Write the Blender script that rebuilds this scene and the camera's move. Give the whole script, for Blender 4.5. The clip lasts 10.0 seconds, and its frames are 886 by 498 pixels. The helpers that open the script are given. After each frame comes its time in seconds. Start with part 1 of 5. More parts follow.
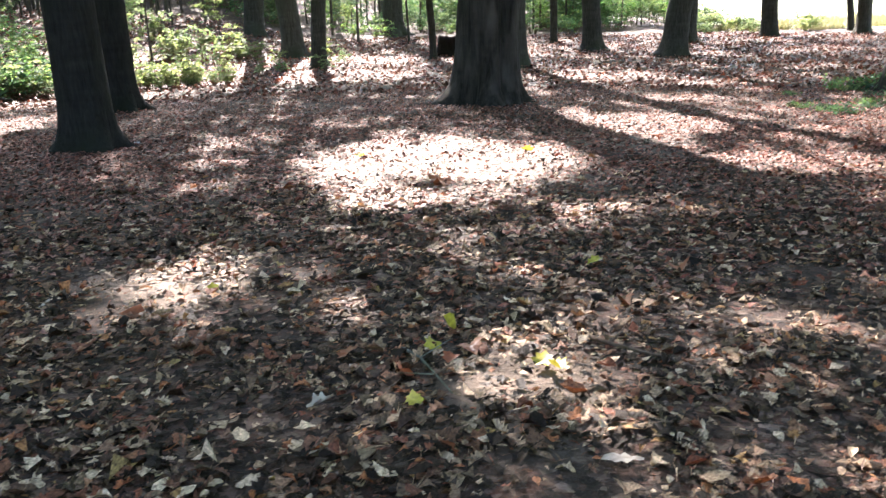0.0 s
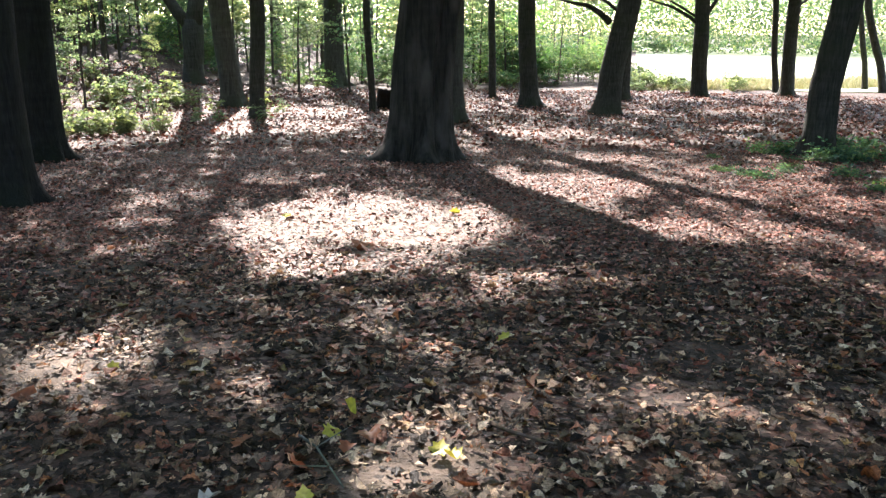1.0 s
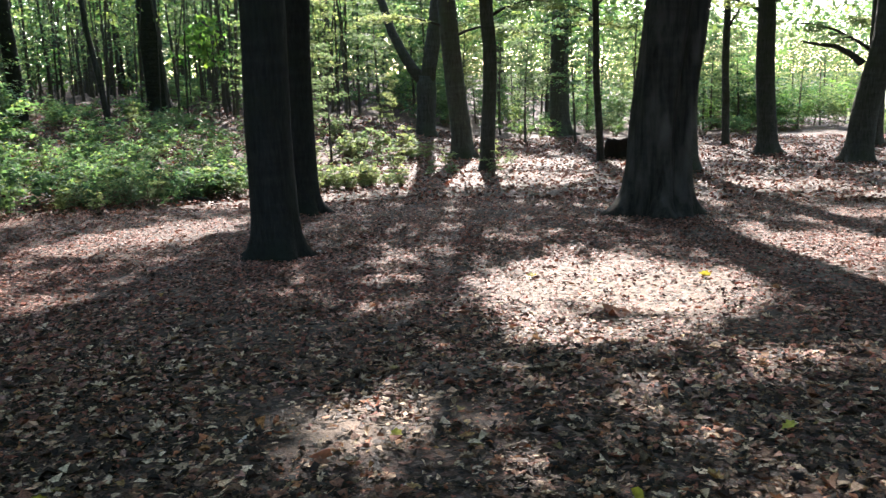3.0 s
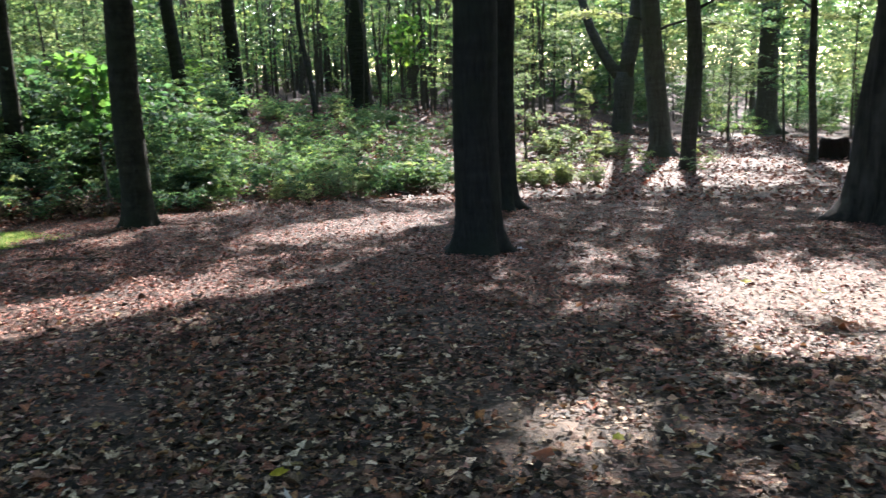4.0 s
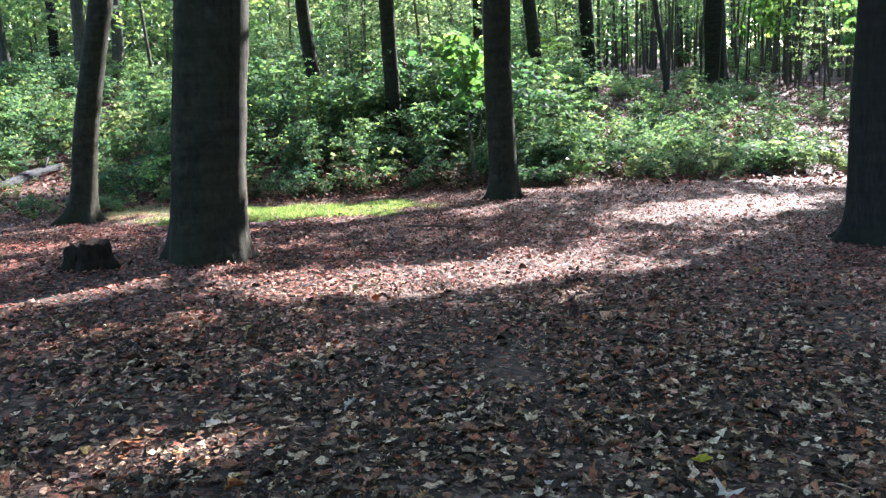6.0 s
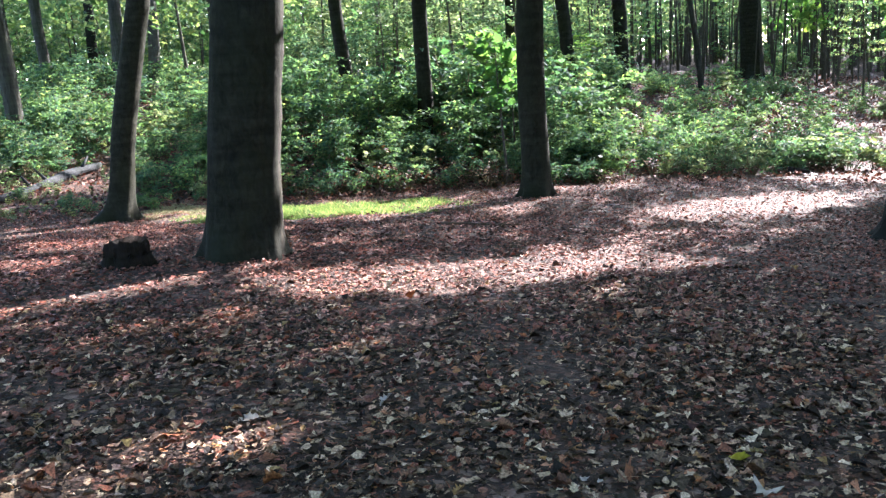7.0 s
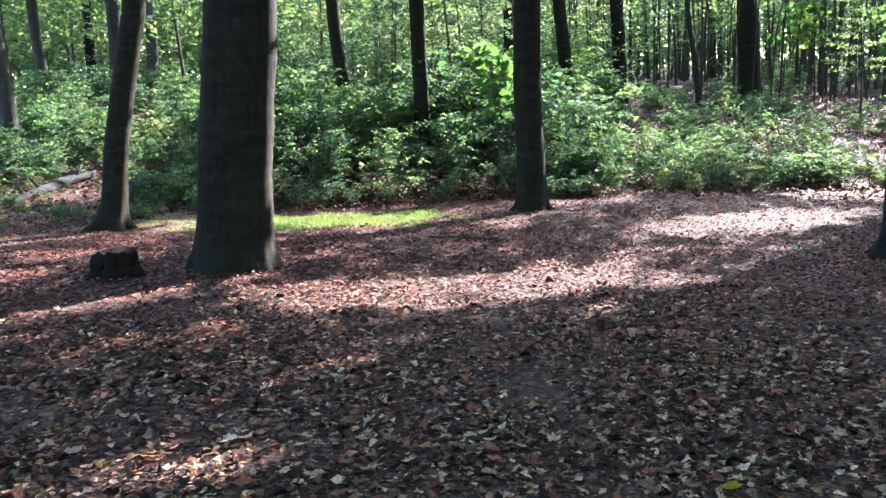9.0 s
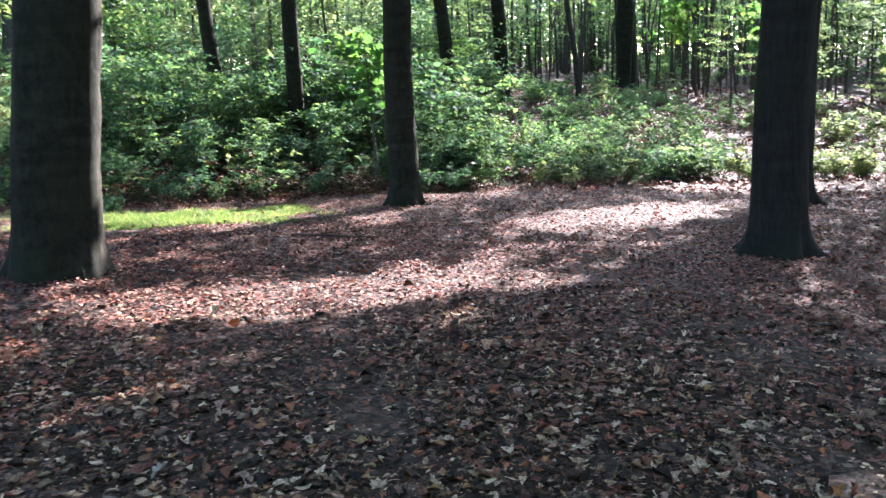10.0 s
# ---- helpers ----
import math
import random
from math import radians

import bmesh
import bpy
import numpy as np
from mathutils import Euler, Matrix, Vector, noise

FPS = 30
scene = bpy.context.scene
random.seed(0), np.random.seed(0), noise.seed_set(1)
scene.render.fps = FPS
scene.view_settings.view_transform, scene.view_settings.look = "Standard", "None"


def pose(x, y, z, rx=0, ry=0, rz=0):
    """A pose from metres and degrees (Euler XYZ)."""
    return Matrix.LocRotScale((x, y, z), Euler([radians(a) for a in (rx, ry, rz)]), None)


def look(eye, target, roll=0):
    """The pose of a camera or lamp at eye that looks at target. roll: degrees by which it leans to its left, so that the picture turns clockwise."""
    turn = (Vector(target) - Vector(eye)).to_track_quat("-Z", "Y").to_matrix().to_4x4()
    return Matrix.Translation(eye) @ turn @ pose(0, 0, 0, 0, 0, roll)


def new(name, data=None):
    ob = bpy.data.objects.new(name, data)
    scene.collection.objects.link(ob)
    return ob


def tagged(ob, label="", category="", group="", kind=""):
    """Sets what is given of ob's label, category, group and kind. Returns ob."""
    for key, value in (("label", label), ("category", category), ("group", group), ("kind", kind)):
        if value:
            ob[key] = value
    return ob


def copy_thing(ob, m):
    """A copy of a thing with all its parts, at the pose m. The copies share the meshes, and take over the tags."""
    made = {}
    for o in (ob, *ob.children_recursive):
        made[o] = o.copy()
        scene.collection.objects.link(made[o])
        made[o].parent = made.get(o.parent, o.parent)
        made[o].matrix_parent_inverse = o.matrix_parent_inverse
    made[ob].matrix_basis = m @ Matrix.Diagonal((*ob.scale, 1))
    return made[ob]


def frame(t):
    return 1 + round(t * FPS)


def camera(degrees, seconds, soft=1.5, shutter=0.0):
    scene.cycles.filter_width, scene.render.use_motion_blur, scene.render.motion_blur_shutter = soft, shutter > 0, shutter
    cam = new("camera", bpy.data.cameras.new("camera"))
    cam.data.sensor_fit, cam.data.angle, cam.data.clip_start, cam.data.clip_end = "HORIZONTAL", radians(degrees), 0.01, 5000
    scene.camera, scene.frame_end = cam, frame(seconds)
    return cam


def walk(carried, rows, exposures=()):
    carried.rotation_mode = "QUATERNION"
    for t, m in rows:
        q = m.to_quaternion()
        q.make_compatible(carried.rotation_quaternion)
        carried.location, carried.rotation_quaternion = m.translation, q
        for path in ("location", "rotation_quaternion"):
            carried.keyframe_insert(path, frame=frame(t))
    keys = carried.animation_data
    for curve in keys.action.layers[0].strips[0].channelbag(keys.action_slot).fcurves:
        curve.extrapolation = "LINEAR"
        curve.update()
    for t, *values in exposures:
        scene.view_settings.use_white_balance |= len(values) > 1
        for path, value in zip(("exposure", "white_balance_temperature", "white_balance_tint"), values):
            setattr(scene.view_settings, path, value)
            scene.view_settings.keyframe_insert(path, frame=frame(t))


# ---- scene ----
cam = camera(55.4, 10.0, 1.35, 0.2)
PATH = [
    (0, (0.05, 0.085, 1.288), (0.063, 1.991, 0.681), -1.4),
    (0.5, (0.164, 0.107, 1.383), (0.279, 2.028, 0.838), 0.3),
    (1, (0.228, 0.115, 1.447), (0.38, 2.045, 0.946), 0.3),
    (1.5, (0.203, 0.132, 1.519), (0.3, 2.076, 1.062), -0.6),
    (2, (0.123, 0.132, 1.583), (0.09, 2.089, 1.172), -1.3),
    (2.2, (0.069, 0.137, 1.606), (-0.03, 2.094, 1.209), -1.7),
    (3.3, (-0.135, 0.137, 1.616), (-0.588, 2.044, 1.226), -1.95),
    (3.5, (-0.17, 0.135, 1.617), (-0.696, 2.025, 1.229), -2.2),
    (4, (-0.311, 0.104, 1.624), (-1.082, 1.908, 1.241), -2.1),
    (4.5, (-0.476, 0.033, 1.625), (-1.504, 1.705, 1.24), -1.6),
    (5, (-0.614, -0.038, 1.631), (-1.834, 1.499, 1.243), -1.7),
    (5.5, (-0.716, -0.091, 1.625), (-2.059, 1.337, 1.229), -2.9),
    (5.7, (-0.749, -0.099, 1.628), (-2.122, 1.299, 1.23), -3.1),
    (7, (-0.748, -0.134, 1.625), (-2.203, 1.179, 1.226), -3.7),
    (7.5, (-0.777, -0.147, 1.616), (-2.27, 1.121, 1.212), -3.8),
    (8, (-0.805, -0.152, 1.607), (-2.33, 1.079, 1.204), -3.8),
    (8.5, (-0.804, -0.131, 1.616), (-2.325, 1.105, 1.22), -3.7),
    (9, (-0.797, -0.013, 1.633), (-2.25, 1.309, 1.26), -3.0),
    (9.5, (-0.854, 0.322, 1.605), (-2.238, 1.72, 1.243), -1.9),
    (10, (-1.027, 0.735, 1.574), (-2.292, 2.23, 1.17), -2.2),
]
EXPOSURES = [(0.0, 3.6, 6450, 20), (0.5, 3.33, 6450, 19), (1.0, 3.12, 6420, 18), (2.0, 2.95, 6350, 16), (3.5, 2.86, 6250, 15), (4.5, 3.1, 6050, 18), (5.0, 3.36, 5900, 18), (5.5, 3.52, 5830, 18), (7.0, 3.6, 5830, 20), (10.0, 3.55, 5800, 22)]
walk(cam, [(t, look(eye, target, roll)) for t, eye, target, roll in PATH], EXPOSURES)

# ---- world, sun, exposure ----
SUN_AZ, SUN_EL = radians(7.0), radians(33.0)          # azimuth to the left of +y, elevation
SUN = Vector((-math.sin(SUN_AZ) * math.cos(SUN_EL), math.cos(SUN_AZ) * math.cos(SUN_EL), math.sin(SUN_EL)))
world = bpy.data.worlds.new("sky")
scene.world = world
world.use_nodes = True
sky = world.node_tree.nodes.new("ShaderNodeTexSky")
sky.sky_type, sky.sun_disc = "NISHITA", False
sky.sun_elevation, sky.sun_rotation = SUN_EL, -SUN_AZ
world.node_tree.links.new(sky.outputs[0], world.node_tree.nodes["Background"].inputs[0])
world.node_tree.nodes["Background"].inputs[1].default_value = 0.15
sun_data = bpy.data.lights.new("sun", "SUN")
sun_data.energy, sun_data.angle, sun_data.color = 4.2, radians(0.53), (1.0, 0.93, 0.82)
sun_lamp = new("sun", sun_data)
sun_lamp.matrix_world = look(SUN * 60, (0, 0, 0))


# ---- materials ----
def node_mat(name):
    m = bpy.data.materials.new(name)
    m.use_nodes = True
    t = m.node_tree
    return m, t, t.nodes["Principled BSDF"], t.nodes["Material Output"]


def add(t, kind, **sets):
    n = t.nodes.new(kind)
    for key, value in sets.items():
        n.inputs[key].default_value = value
    return n


def ramp(t, source, stops, constant=False):
    n = t.nodes.new("ShaderNodeValToRGB")
    n.color_ramp.interpolation = "CONSTANT" if constant else "LINEAR"
    while len(n.color_ramp.elements) < len(stops):
        n.color_ramp.elements.new(0.5)
    for e, (p, c) in zip(n.color_ramp.elements, stops):
        e.position, e.color = p, (*c, 1)
    t.links.new(source, n.inputs[0])
    return n.outputs[0]


def mix(t, fac, a, b, mode="MIX"):
    n = t.nodes.new("ShaderNodeMix")
    n.data_type, n.blend_type = "RGBA", mode
    for s, v in ((n.inputs[0], fac), (n.inputs[6], a), (n.inputs[7], b)):
        if hasattr(v, "is_output"):
            t.links.new(v, s)
        else:
            s.default_value = v if isinstance(v, float) else (*v, 1)
    return n.outputs[2]


def bump(t, bsdf, source, strength, distance):
    n = add(t, "ShaderNodeBump", Strength=strength, Distance=distance)
    t.links.new(source, n.inputs["Height"])
    t.links.new(n.outputs[0], bsdf.inputs["Normal"])


def leaf_mat(name, stops, shine=0.45, passing=0.0, tint=(1, 1, 1), gloss=0.3, vary=False, dead=False):
    """Leaves: a colour of its own for each leaf, mottled; passing: the share of light that goes into the leaf and out behind."""
    m, t, p, out = node_mat(name)
    g = t.nodes.new("ShaderNodeNewGeometry")
    c = ramp(t, g.outputs["Random Per Island"], stops)
    co = t.nodes.new("ShaderNodeTexCoord")
    n = add(t, "ShaderNodeTexNoise", Scale=45.0, Detail=3.0)
    t.links.new(co.outputs["Object"], n.inputs["Vector"])
    mott = ramp(t, n.outputs[0], [(0.3, (0.6, 0.6, 0.6)), (0.7, (1.15, 1.15, 1.15))])
    c = mix(t, 1.0, c, mott, "MULTIPLY")
    if dead:
        spot = add(t, "ShaderNodeTexNoise", Scale=95.0, Detail=4.0, Roughness=0.7)
        t.links.new(co.outputs["Object"], spot.inputs["Vector"])
        c = mix(t, 1.0, c, ramp(t, spot.outputs[0], [(0.34, (0.4, 0.36, 0.32)), (0.5, (1.08, 1.05, 1.0)), (0.66, (1.75, 1.7, 1.62))]), "MULTIPLY")
    if vary:
        info = t.nodes.new("ShaderNodeObjectInfo")
        c = mix(t, 1.0, c, ramp(t, info.outputs["Random"], [(0.0, (0.62, 0.74, 0.9)), (0.5, (0.95, 1.0, 1.05)), (1.0, (1.25, 1.2, 1.0))]), "MULTIPLY")
        clump = add(t, "ShaderNodeTexNoise", Scale=0.16, Detail=3.0)
        t.links.new(co.outputs["Object"], clump.inputs["Vector"])
        c = mix(t, 1.0, c, ramp(t, clump.outputs[0], [(0.38, (0.6, 0.65, 0.7)), (0.5, (0.95, 0.95, 0.97)), (0.64, (1.35, 1.28, 1.08))]), "MULTIPLY")
    t.links.new(c, p.inputs["Base Color"])
    p.inputs["Roughness"].default_value = shine
    p.inputs["Specular IOR Level"].default_value = gloss
    bump(t, p, spot.outputs[0] if dead else n.outputs[0], 0.9 if dead else 0.4, 0.006 if dead else 0.004)
    if passing:
        tr = t.nodes.new("ShaderNodeBsdfTranslucent")
        t.links.new(mix(t, 1.0, c, tint, "MULTIPLY"), tr.inputs[0])
        mx = add(t, "ShaderNodeMixShader", Fac=passing)
        t.links.new(p.outputs[0], mx.inputs[1])
        t.links.new(tr.outputs[0], mx.inputs[2])
        t.links.new(mx.outputs[0], out.inputs[0])
    return m


LITTER = leaf_mat("fallen_leaf_brown", [(0.0, (0.009, 0.006, 0.0045)), (0.38, (0.030, 0.019, 0.012)), (0.5, (0.105, 0.060, 0.038)), (0.57, (0.18, 0.058, 0.032)), (0.66, (0.175, 0.113, 0.073)),
                                        (0.73, (0.055, 0.041, 0.024)), (0.82, (0.30, 0.21, 0.135)), (0.92, (0.56, 0.43, 0.30)), (0.96, (0.30, 0.10, 0.04)), (1.0, (0.22, 0.165, 0.065))], 0.6, 0.12, (1.2, 0.85, 0.6), 0.15, dead=True)
LITTER_FINE = leaf_mat("fallen_leaf_fine", [(0.0, (0.016, 0.009, 0.006)), (0.28, (0.056, 0.024, 0.018)), (0.5, (0.148, 0.06, 0.045)), (0.64, (0.195, 0.058, 0.039)), (0.8, (0.215, 0.108, 0.088)),
                                               (0.93, (0.37, 0.23, 0.185)), (1.0, (0.27, 0.08, 0.042))], 0.65, 0.12, (1.2, 0.85, 0.6), 0.15, dead=True)
LITTER_BROWN = leaf_mat("fallen_leaf_curled", [(0.0, (0.045, 0.026, 0.016)), (0.3, (0.12, 0.062, 0.036)), (0.5, (0.2, 0.085, 0.045)), (0.7, (0.17, 0.115, 0.075)), (0.9, (0.33, 0.23, 0.15)), (1.0, (0.42, 0.32, 0.22))], 0.6, 0.15, (1.2, 0.85, 0.6), 0.15, dead=True)
YELLOW = leaf_mat("fallen_leaf_yellow", [(0.0, (0.50, 0.36, 0.03)), (0.5, (0.42, 0.40, 0.05)), (1.0, (0.55, 0.30, 0.03))], 0.45, 0.3)
ORANGE = leaf_mat("fallen_leaf_orange", [(0.0, (0.30, 0.105, 0.03)), (1.0, (0.23, 0.06, 0.03))], 0.45, 0.25)
PALE = leaf_mat("fallen_leaf_pale", [(0.0, (0.42, 0.37, 0.31)), (1.0, (0.35, 0.28, 0.22))], 0.45, 0.15)
# brighter copy of the canopy leaf for far crowns, backlight put into its colour
CANOPY_BACKLIT = leaf_mat("canopy_leaf_backlit", [(0.0, (0.06, 0.12, 0.06)), (0.5, (0.11, 0.17, 0.08)), (1.0, (0.22, 0.25, 0.11))], 0.6, 0.55, (1.35, 1.52, 0.82), 0.15)
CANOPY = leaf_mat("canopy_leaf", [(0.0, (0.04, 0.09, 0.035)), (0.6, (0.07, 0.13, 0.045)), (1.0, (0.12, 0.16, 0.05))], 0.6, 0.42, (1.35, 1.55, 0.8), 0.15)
SHRUB = leaf_mat("shrub_leaf", [(0.0, (0.055, 0.105, 0.072)), (0.45, (0.105, 0.18, 0.115)), (0.8, (0.155, 0.24, 0.13)), (1.0, (0.27, 0.33, 0.15))], 0.65, 0.5, (1.35, 1.45, 0.7), 0.06, True)
LIME = leaf_mat("young_leaf", [(0.0, (0.075, 0.16, 0.075)), (0.6, (0.125, 0.23, 0.085)), (1.0, (0.20, 0.28, 0.10))], 0.65, 0.55, (1.35, 1.5, 0.6), 0.05, True)
PALE_LEAF = leaf_mat("pale_green_leaf", [(0.0, (0.13, 0.18, 0.095)), (0.5, (0.22, 0.27, 0.14)), (1.0, (0.34, 0.36, 0.21))], 0.65, 0.55, (1.3, 1.3, 0.8), 0.08, True)
GRASS = leaf_mat("grass_blade", [(0.0, (0.06, 0.12, 0.04)), (0.55, (0.12, 0.19, 0.065)), (0.8, (0.24, 0.28, 0.11)), (1.0, (0.42, 0.38, 0.22))], 0.6, 0.5, (1.35, 1.45, 0.8), 0.15)
STRAW = leaf_mat("straw_blade", [(0.0, (0.30, 0.27, 0.15)), (0.7, (0.42, 0.38, 0.24)), (1.0, (0.2, 0.26, 0.1))], 0.6, 0.2, (1.1, 1.1, 0.9), 0.15)
FAR_LEAF = leaf_mat("far_leaf", [(0.0, (0.06, 0.115, 0.075)), (0.5, (0.125, 0.19, 0.105)), (1.0, (0.28, 0.31, 0.15))], 0.65, 0.58, (1.4, 1.48, 0.9), 0.06, True)


def bark_mat(name, dark, light, green, scale=1.0, bands=0.5, tall=1.1, streak=False):
    m, t, p, out = node_mat(name)
    co, info = t.nodes.new("ShaderNodeTexCoord"), t.nodes.new("ShaderNodeObjectInfo")
    mp = add(t, "ShaderNodeMapping", Scale=(9 * scale, 9 * scale, tall * scale))
    t.links.new(co.outputs["Object"], mp.inputs[0])
    n1 = add(t, "ShaderNodeTexNoise", Scale=2.2, Detail=7.0, Roughness=0.65, Distortion=0.6)
    t.links.new(mp.outputs[0], n1.inputs["Vector"])
    mp2 = add(t, "ShaderNodeMapping", Scale=(1.0, 1.0, 7.0))
    t.links.new(co.outputs["Object"], mp2.inputs[0])
    n2 = add(t, "ShaderNodeTexNoise", Scale=1.6, Detail=5.0)
    t.links.new(mp2.outputs[0], n2.inputs["Vector"])
    n3 = add(t, "ShaderNodeTexNoise", Scale=1.1, Detail=4.0)
    mp3 = add(t, "ShaderNodeMapping", Scale=(3.0, 3.0, 0.9) if streak else (1.0, 1.0, 1.0))
    t.links.new(co.outputs["Object"], mp3.inputs[0])
    t.links.new(mp3.outputs[0], n3.inputs["Vector"])
    c = ramp(t, n1.outputs[0], [(0.3, dark), (0.72, light)])
    c = mix(t, bands, c, ramp(t, n2.outputs[0], [(0.35, (0.6, 0.6, 0.6)), (0.65, (1.2, 1.2, 1.2))]), "MULTIPLY")
    c = mix(t, ramp(t, n3.outputs[0], [(0.48, (0, 0, 0)), (0.68, (0.7, 0.7, 0.7))]), c, green)
    c = mix(t, 1.0, c, ramp(t, info.outputs["Random"], [(0.0, (0.8, 0.8, 0.8)), (1.0, (1.15, 1.12, 1.1))]), "MULTIPLY")
    t.links.new(c, p.inputs["Base Color"])
    p.inputs["Roughness"].default_value = 0.9
    p.inputs["Specular IOR Level"].default_value = 0.1
    h = mix(t, 0.4 * bands, n1.outputs[0], n2.outputs[0])
    bump(t, p, h, 0.7, 0.03)
    return m


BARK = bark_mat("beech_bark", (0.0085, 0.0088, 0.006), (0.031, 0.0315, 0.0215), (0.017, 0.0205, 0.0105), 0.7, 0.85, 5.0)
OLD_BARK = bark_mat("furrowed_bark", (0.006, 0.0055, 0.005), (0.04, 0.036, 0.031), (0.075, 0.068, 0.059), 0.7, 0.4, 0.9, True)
MID_BARK = bark_mat("grey_brown_bark", (0.016, 0.016, 0.014), (0.075, 0.072, 0.062), (0.036, 0.042, 0.024), 1.3)
POLE_BARK = bark_mat("pole_bark", (0.035, 0.032, 0.026), (0.10, 0.092, 0.075), (0.06, 0.07, 0.04), 2.0)
PALE_BARK = bark_mat("grey_bark", (0.026, 0.026, 0.022), (0.088, 0.086, 0.075), (0.045, 0.055, 0.034))
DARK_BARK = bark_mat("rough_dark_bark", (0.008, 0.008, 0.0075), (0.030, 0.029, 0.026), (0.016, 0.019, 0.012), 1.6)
LIGHT_BARK = bark_mat("weathered_wood", (0.08, 0.078, 0.07), (0.24, 0.235, 0.22), (0.10, 0.12, 0.07))
# bark lightened to stand for sun on one side of the grey beech
LIT_STRIP_BARK = bark_mat("sunlit_strip_bark", (0.016, 0.014, 0.011), (0.085, 0.076, 0.06), (0.045, 0.042, 0.03), 1.1, 0.6, 3.0, True)
LOG_BARK = bark_mat("weathered_log", (0.018, 0.019, 0.02), (0.07, 0.075, 0.08), (0.022, 0.03, 0.014), 0.9, 0.95, 4.0)
TWIG = bark_mat("twig_bark", (0.05, 0.035, 0.025), (0.17, 0.125, 0.09), (0.12, 0.09, 0.07), 4.0)
STEM = bark_mat("green_stem", (0.07, 0.06, 0.035), (0.17, 0.14, 0.085), (0.10, 0.11, 0.05), 3.0)
ROT = bark_mat("rotten_stump_wood", (0.006, 0.0045, 0.0035), (0.026, 0.018, 0.013), (0.013, 0.012, 0.008), 2.0)


def ground_mat():
    """Forest soil under rotted leaf litter, trodden to sand in places and coloured paler there for sunlight."""
    m, t, p, out = node_mat("forest_floor")
    co = t.nodes.new("ShaderNodeTexCoord")
    big = add(t, "ShaderNodeTexNoise", Scale=0.55, Detail=5.0, Roughness=0.6)
    mid = add(t, "ShaderNodeTexNoise", Scale=7.0, Detail=6.0, Roughness=0.65)
    fine = add(t, "ShaderNodeTexNoise", Scale=70.0, Detail=4.0)
    cell = add(t, "ShaderNodeTexVoronoi", Scale=19.0, Randomness=1.0)
    cell2 = add(t, "ShaderNodeTexVoronoi", Scale=31.0, Randomness=1.0)
    warp = mix(t, 0.06, co.outputs["Object"], mid.outputs["Color"], "LINEAR_LIGHT")
    for n in (big, mid, fine):
        t.links.new(co.outputs["Object"], n.inputs["Vector"])
    for n in (cell, cell2):
        t.links.new(warp, n.inputs["Vector"])
    stops = [(0.0, (0.008, 0.0055, 0.004)), (0.45, (0.022, 0.0125, 0.009)), (0.65, (0.06, 0.032, 0.022)), (0.78, (0.09, 0.034, 0.02)), (0.9, (0.15, 0.095, 0.07)), (1.0, (0.24, 0.17, 0.13))]
    s1, s2 = t.nodes.new("ShaderNodeSeparateColor"), t.nodes.new("ShaderNodeSeparateColor")
    t.links.new(cell.outputs["Color"], s1.inputs[0])
    t.links.new(cell2.outputs["Color"], s2.inputs[0])
    litter = mix(t, 0.5, ramp(t, s1.outputs[0], stops), ramp(t, s2.outputs[1], stops))
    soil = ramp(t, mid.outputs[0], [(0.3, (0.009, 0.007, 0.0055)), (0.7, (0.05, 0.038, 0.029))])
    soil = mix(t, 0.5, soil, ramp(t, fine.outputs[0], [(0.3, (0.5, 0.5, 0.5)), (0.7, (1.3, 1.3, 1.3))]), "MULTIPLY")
    # trodden soil at the sun patches, lightened in colour to read as sunlit
    sunlit_sand = ramp(t, mid.outputs[0], [(0.25, (0.055, 0.040, 0.029)), (0.75, (0.185, 0.138, 0.102))])
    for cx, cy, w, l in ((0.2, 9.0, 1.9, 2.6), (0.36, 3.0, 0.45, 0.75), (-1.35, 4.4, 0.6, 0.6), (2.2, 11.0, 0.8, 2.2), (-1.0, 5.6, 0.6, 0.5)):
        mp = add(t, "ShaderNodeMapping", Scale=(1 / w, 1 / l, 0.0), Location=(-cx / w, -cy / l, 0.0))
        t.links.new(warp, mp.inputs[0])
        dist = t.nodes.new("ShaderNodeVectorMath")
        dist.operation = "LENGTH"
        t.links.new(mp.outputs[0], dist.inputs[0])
        soil = mix(t, ramp(t, dist.outputs["Value"], [(0.55, (1, 1, 1)), (1.0, (0, 0, 0))]), soil, sunlit_sand)
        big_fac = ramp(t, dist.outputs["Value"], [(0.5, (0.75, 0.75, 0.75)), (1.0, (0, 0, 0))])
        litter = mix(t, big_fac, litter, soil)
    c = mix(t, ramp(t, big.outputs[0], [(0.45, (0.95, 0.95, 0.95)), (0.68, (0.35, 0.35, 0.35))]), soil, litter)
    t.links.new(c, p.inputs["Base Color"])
    p.inputs["Roughness"].default_value = 0.85
    p.inputs["Specular IOR Level"].default_value = 0.2
    h = mix(t, 0.5, mix(t, 0.5, cell.outputs["Distance"], mid.outputs[0]), fine.outputs[0])
    bump(t, p, h, 0.8, 0.03)
    return m


GROUND = ground_mat()


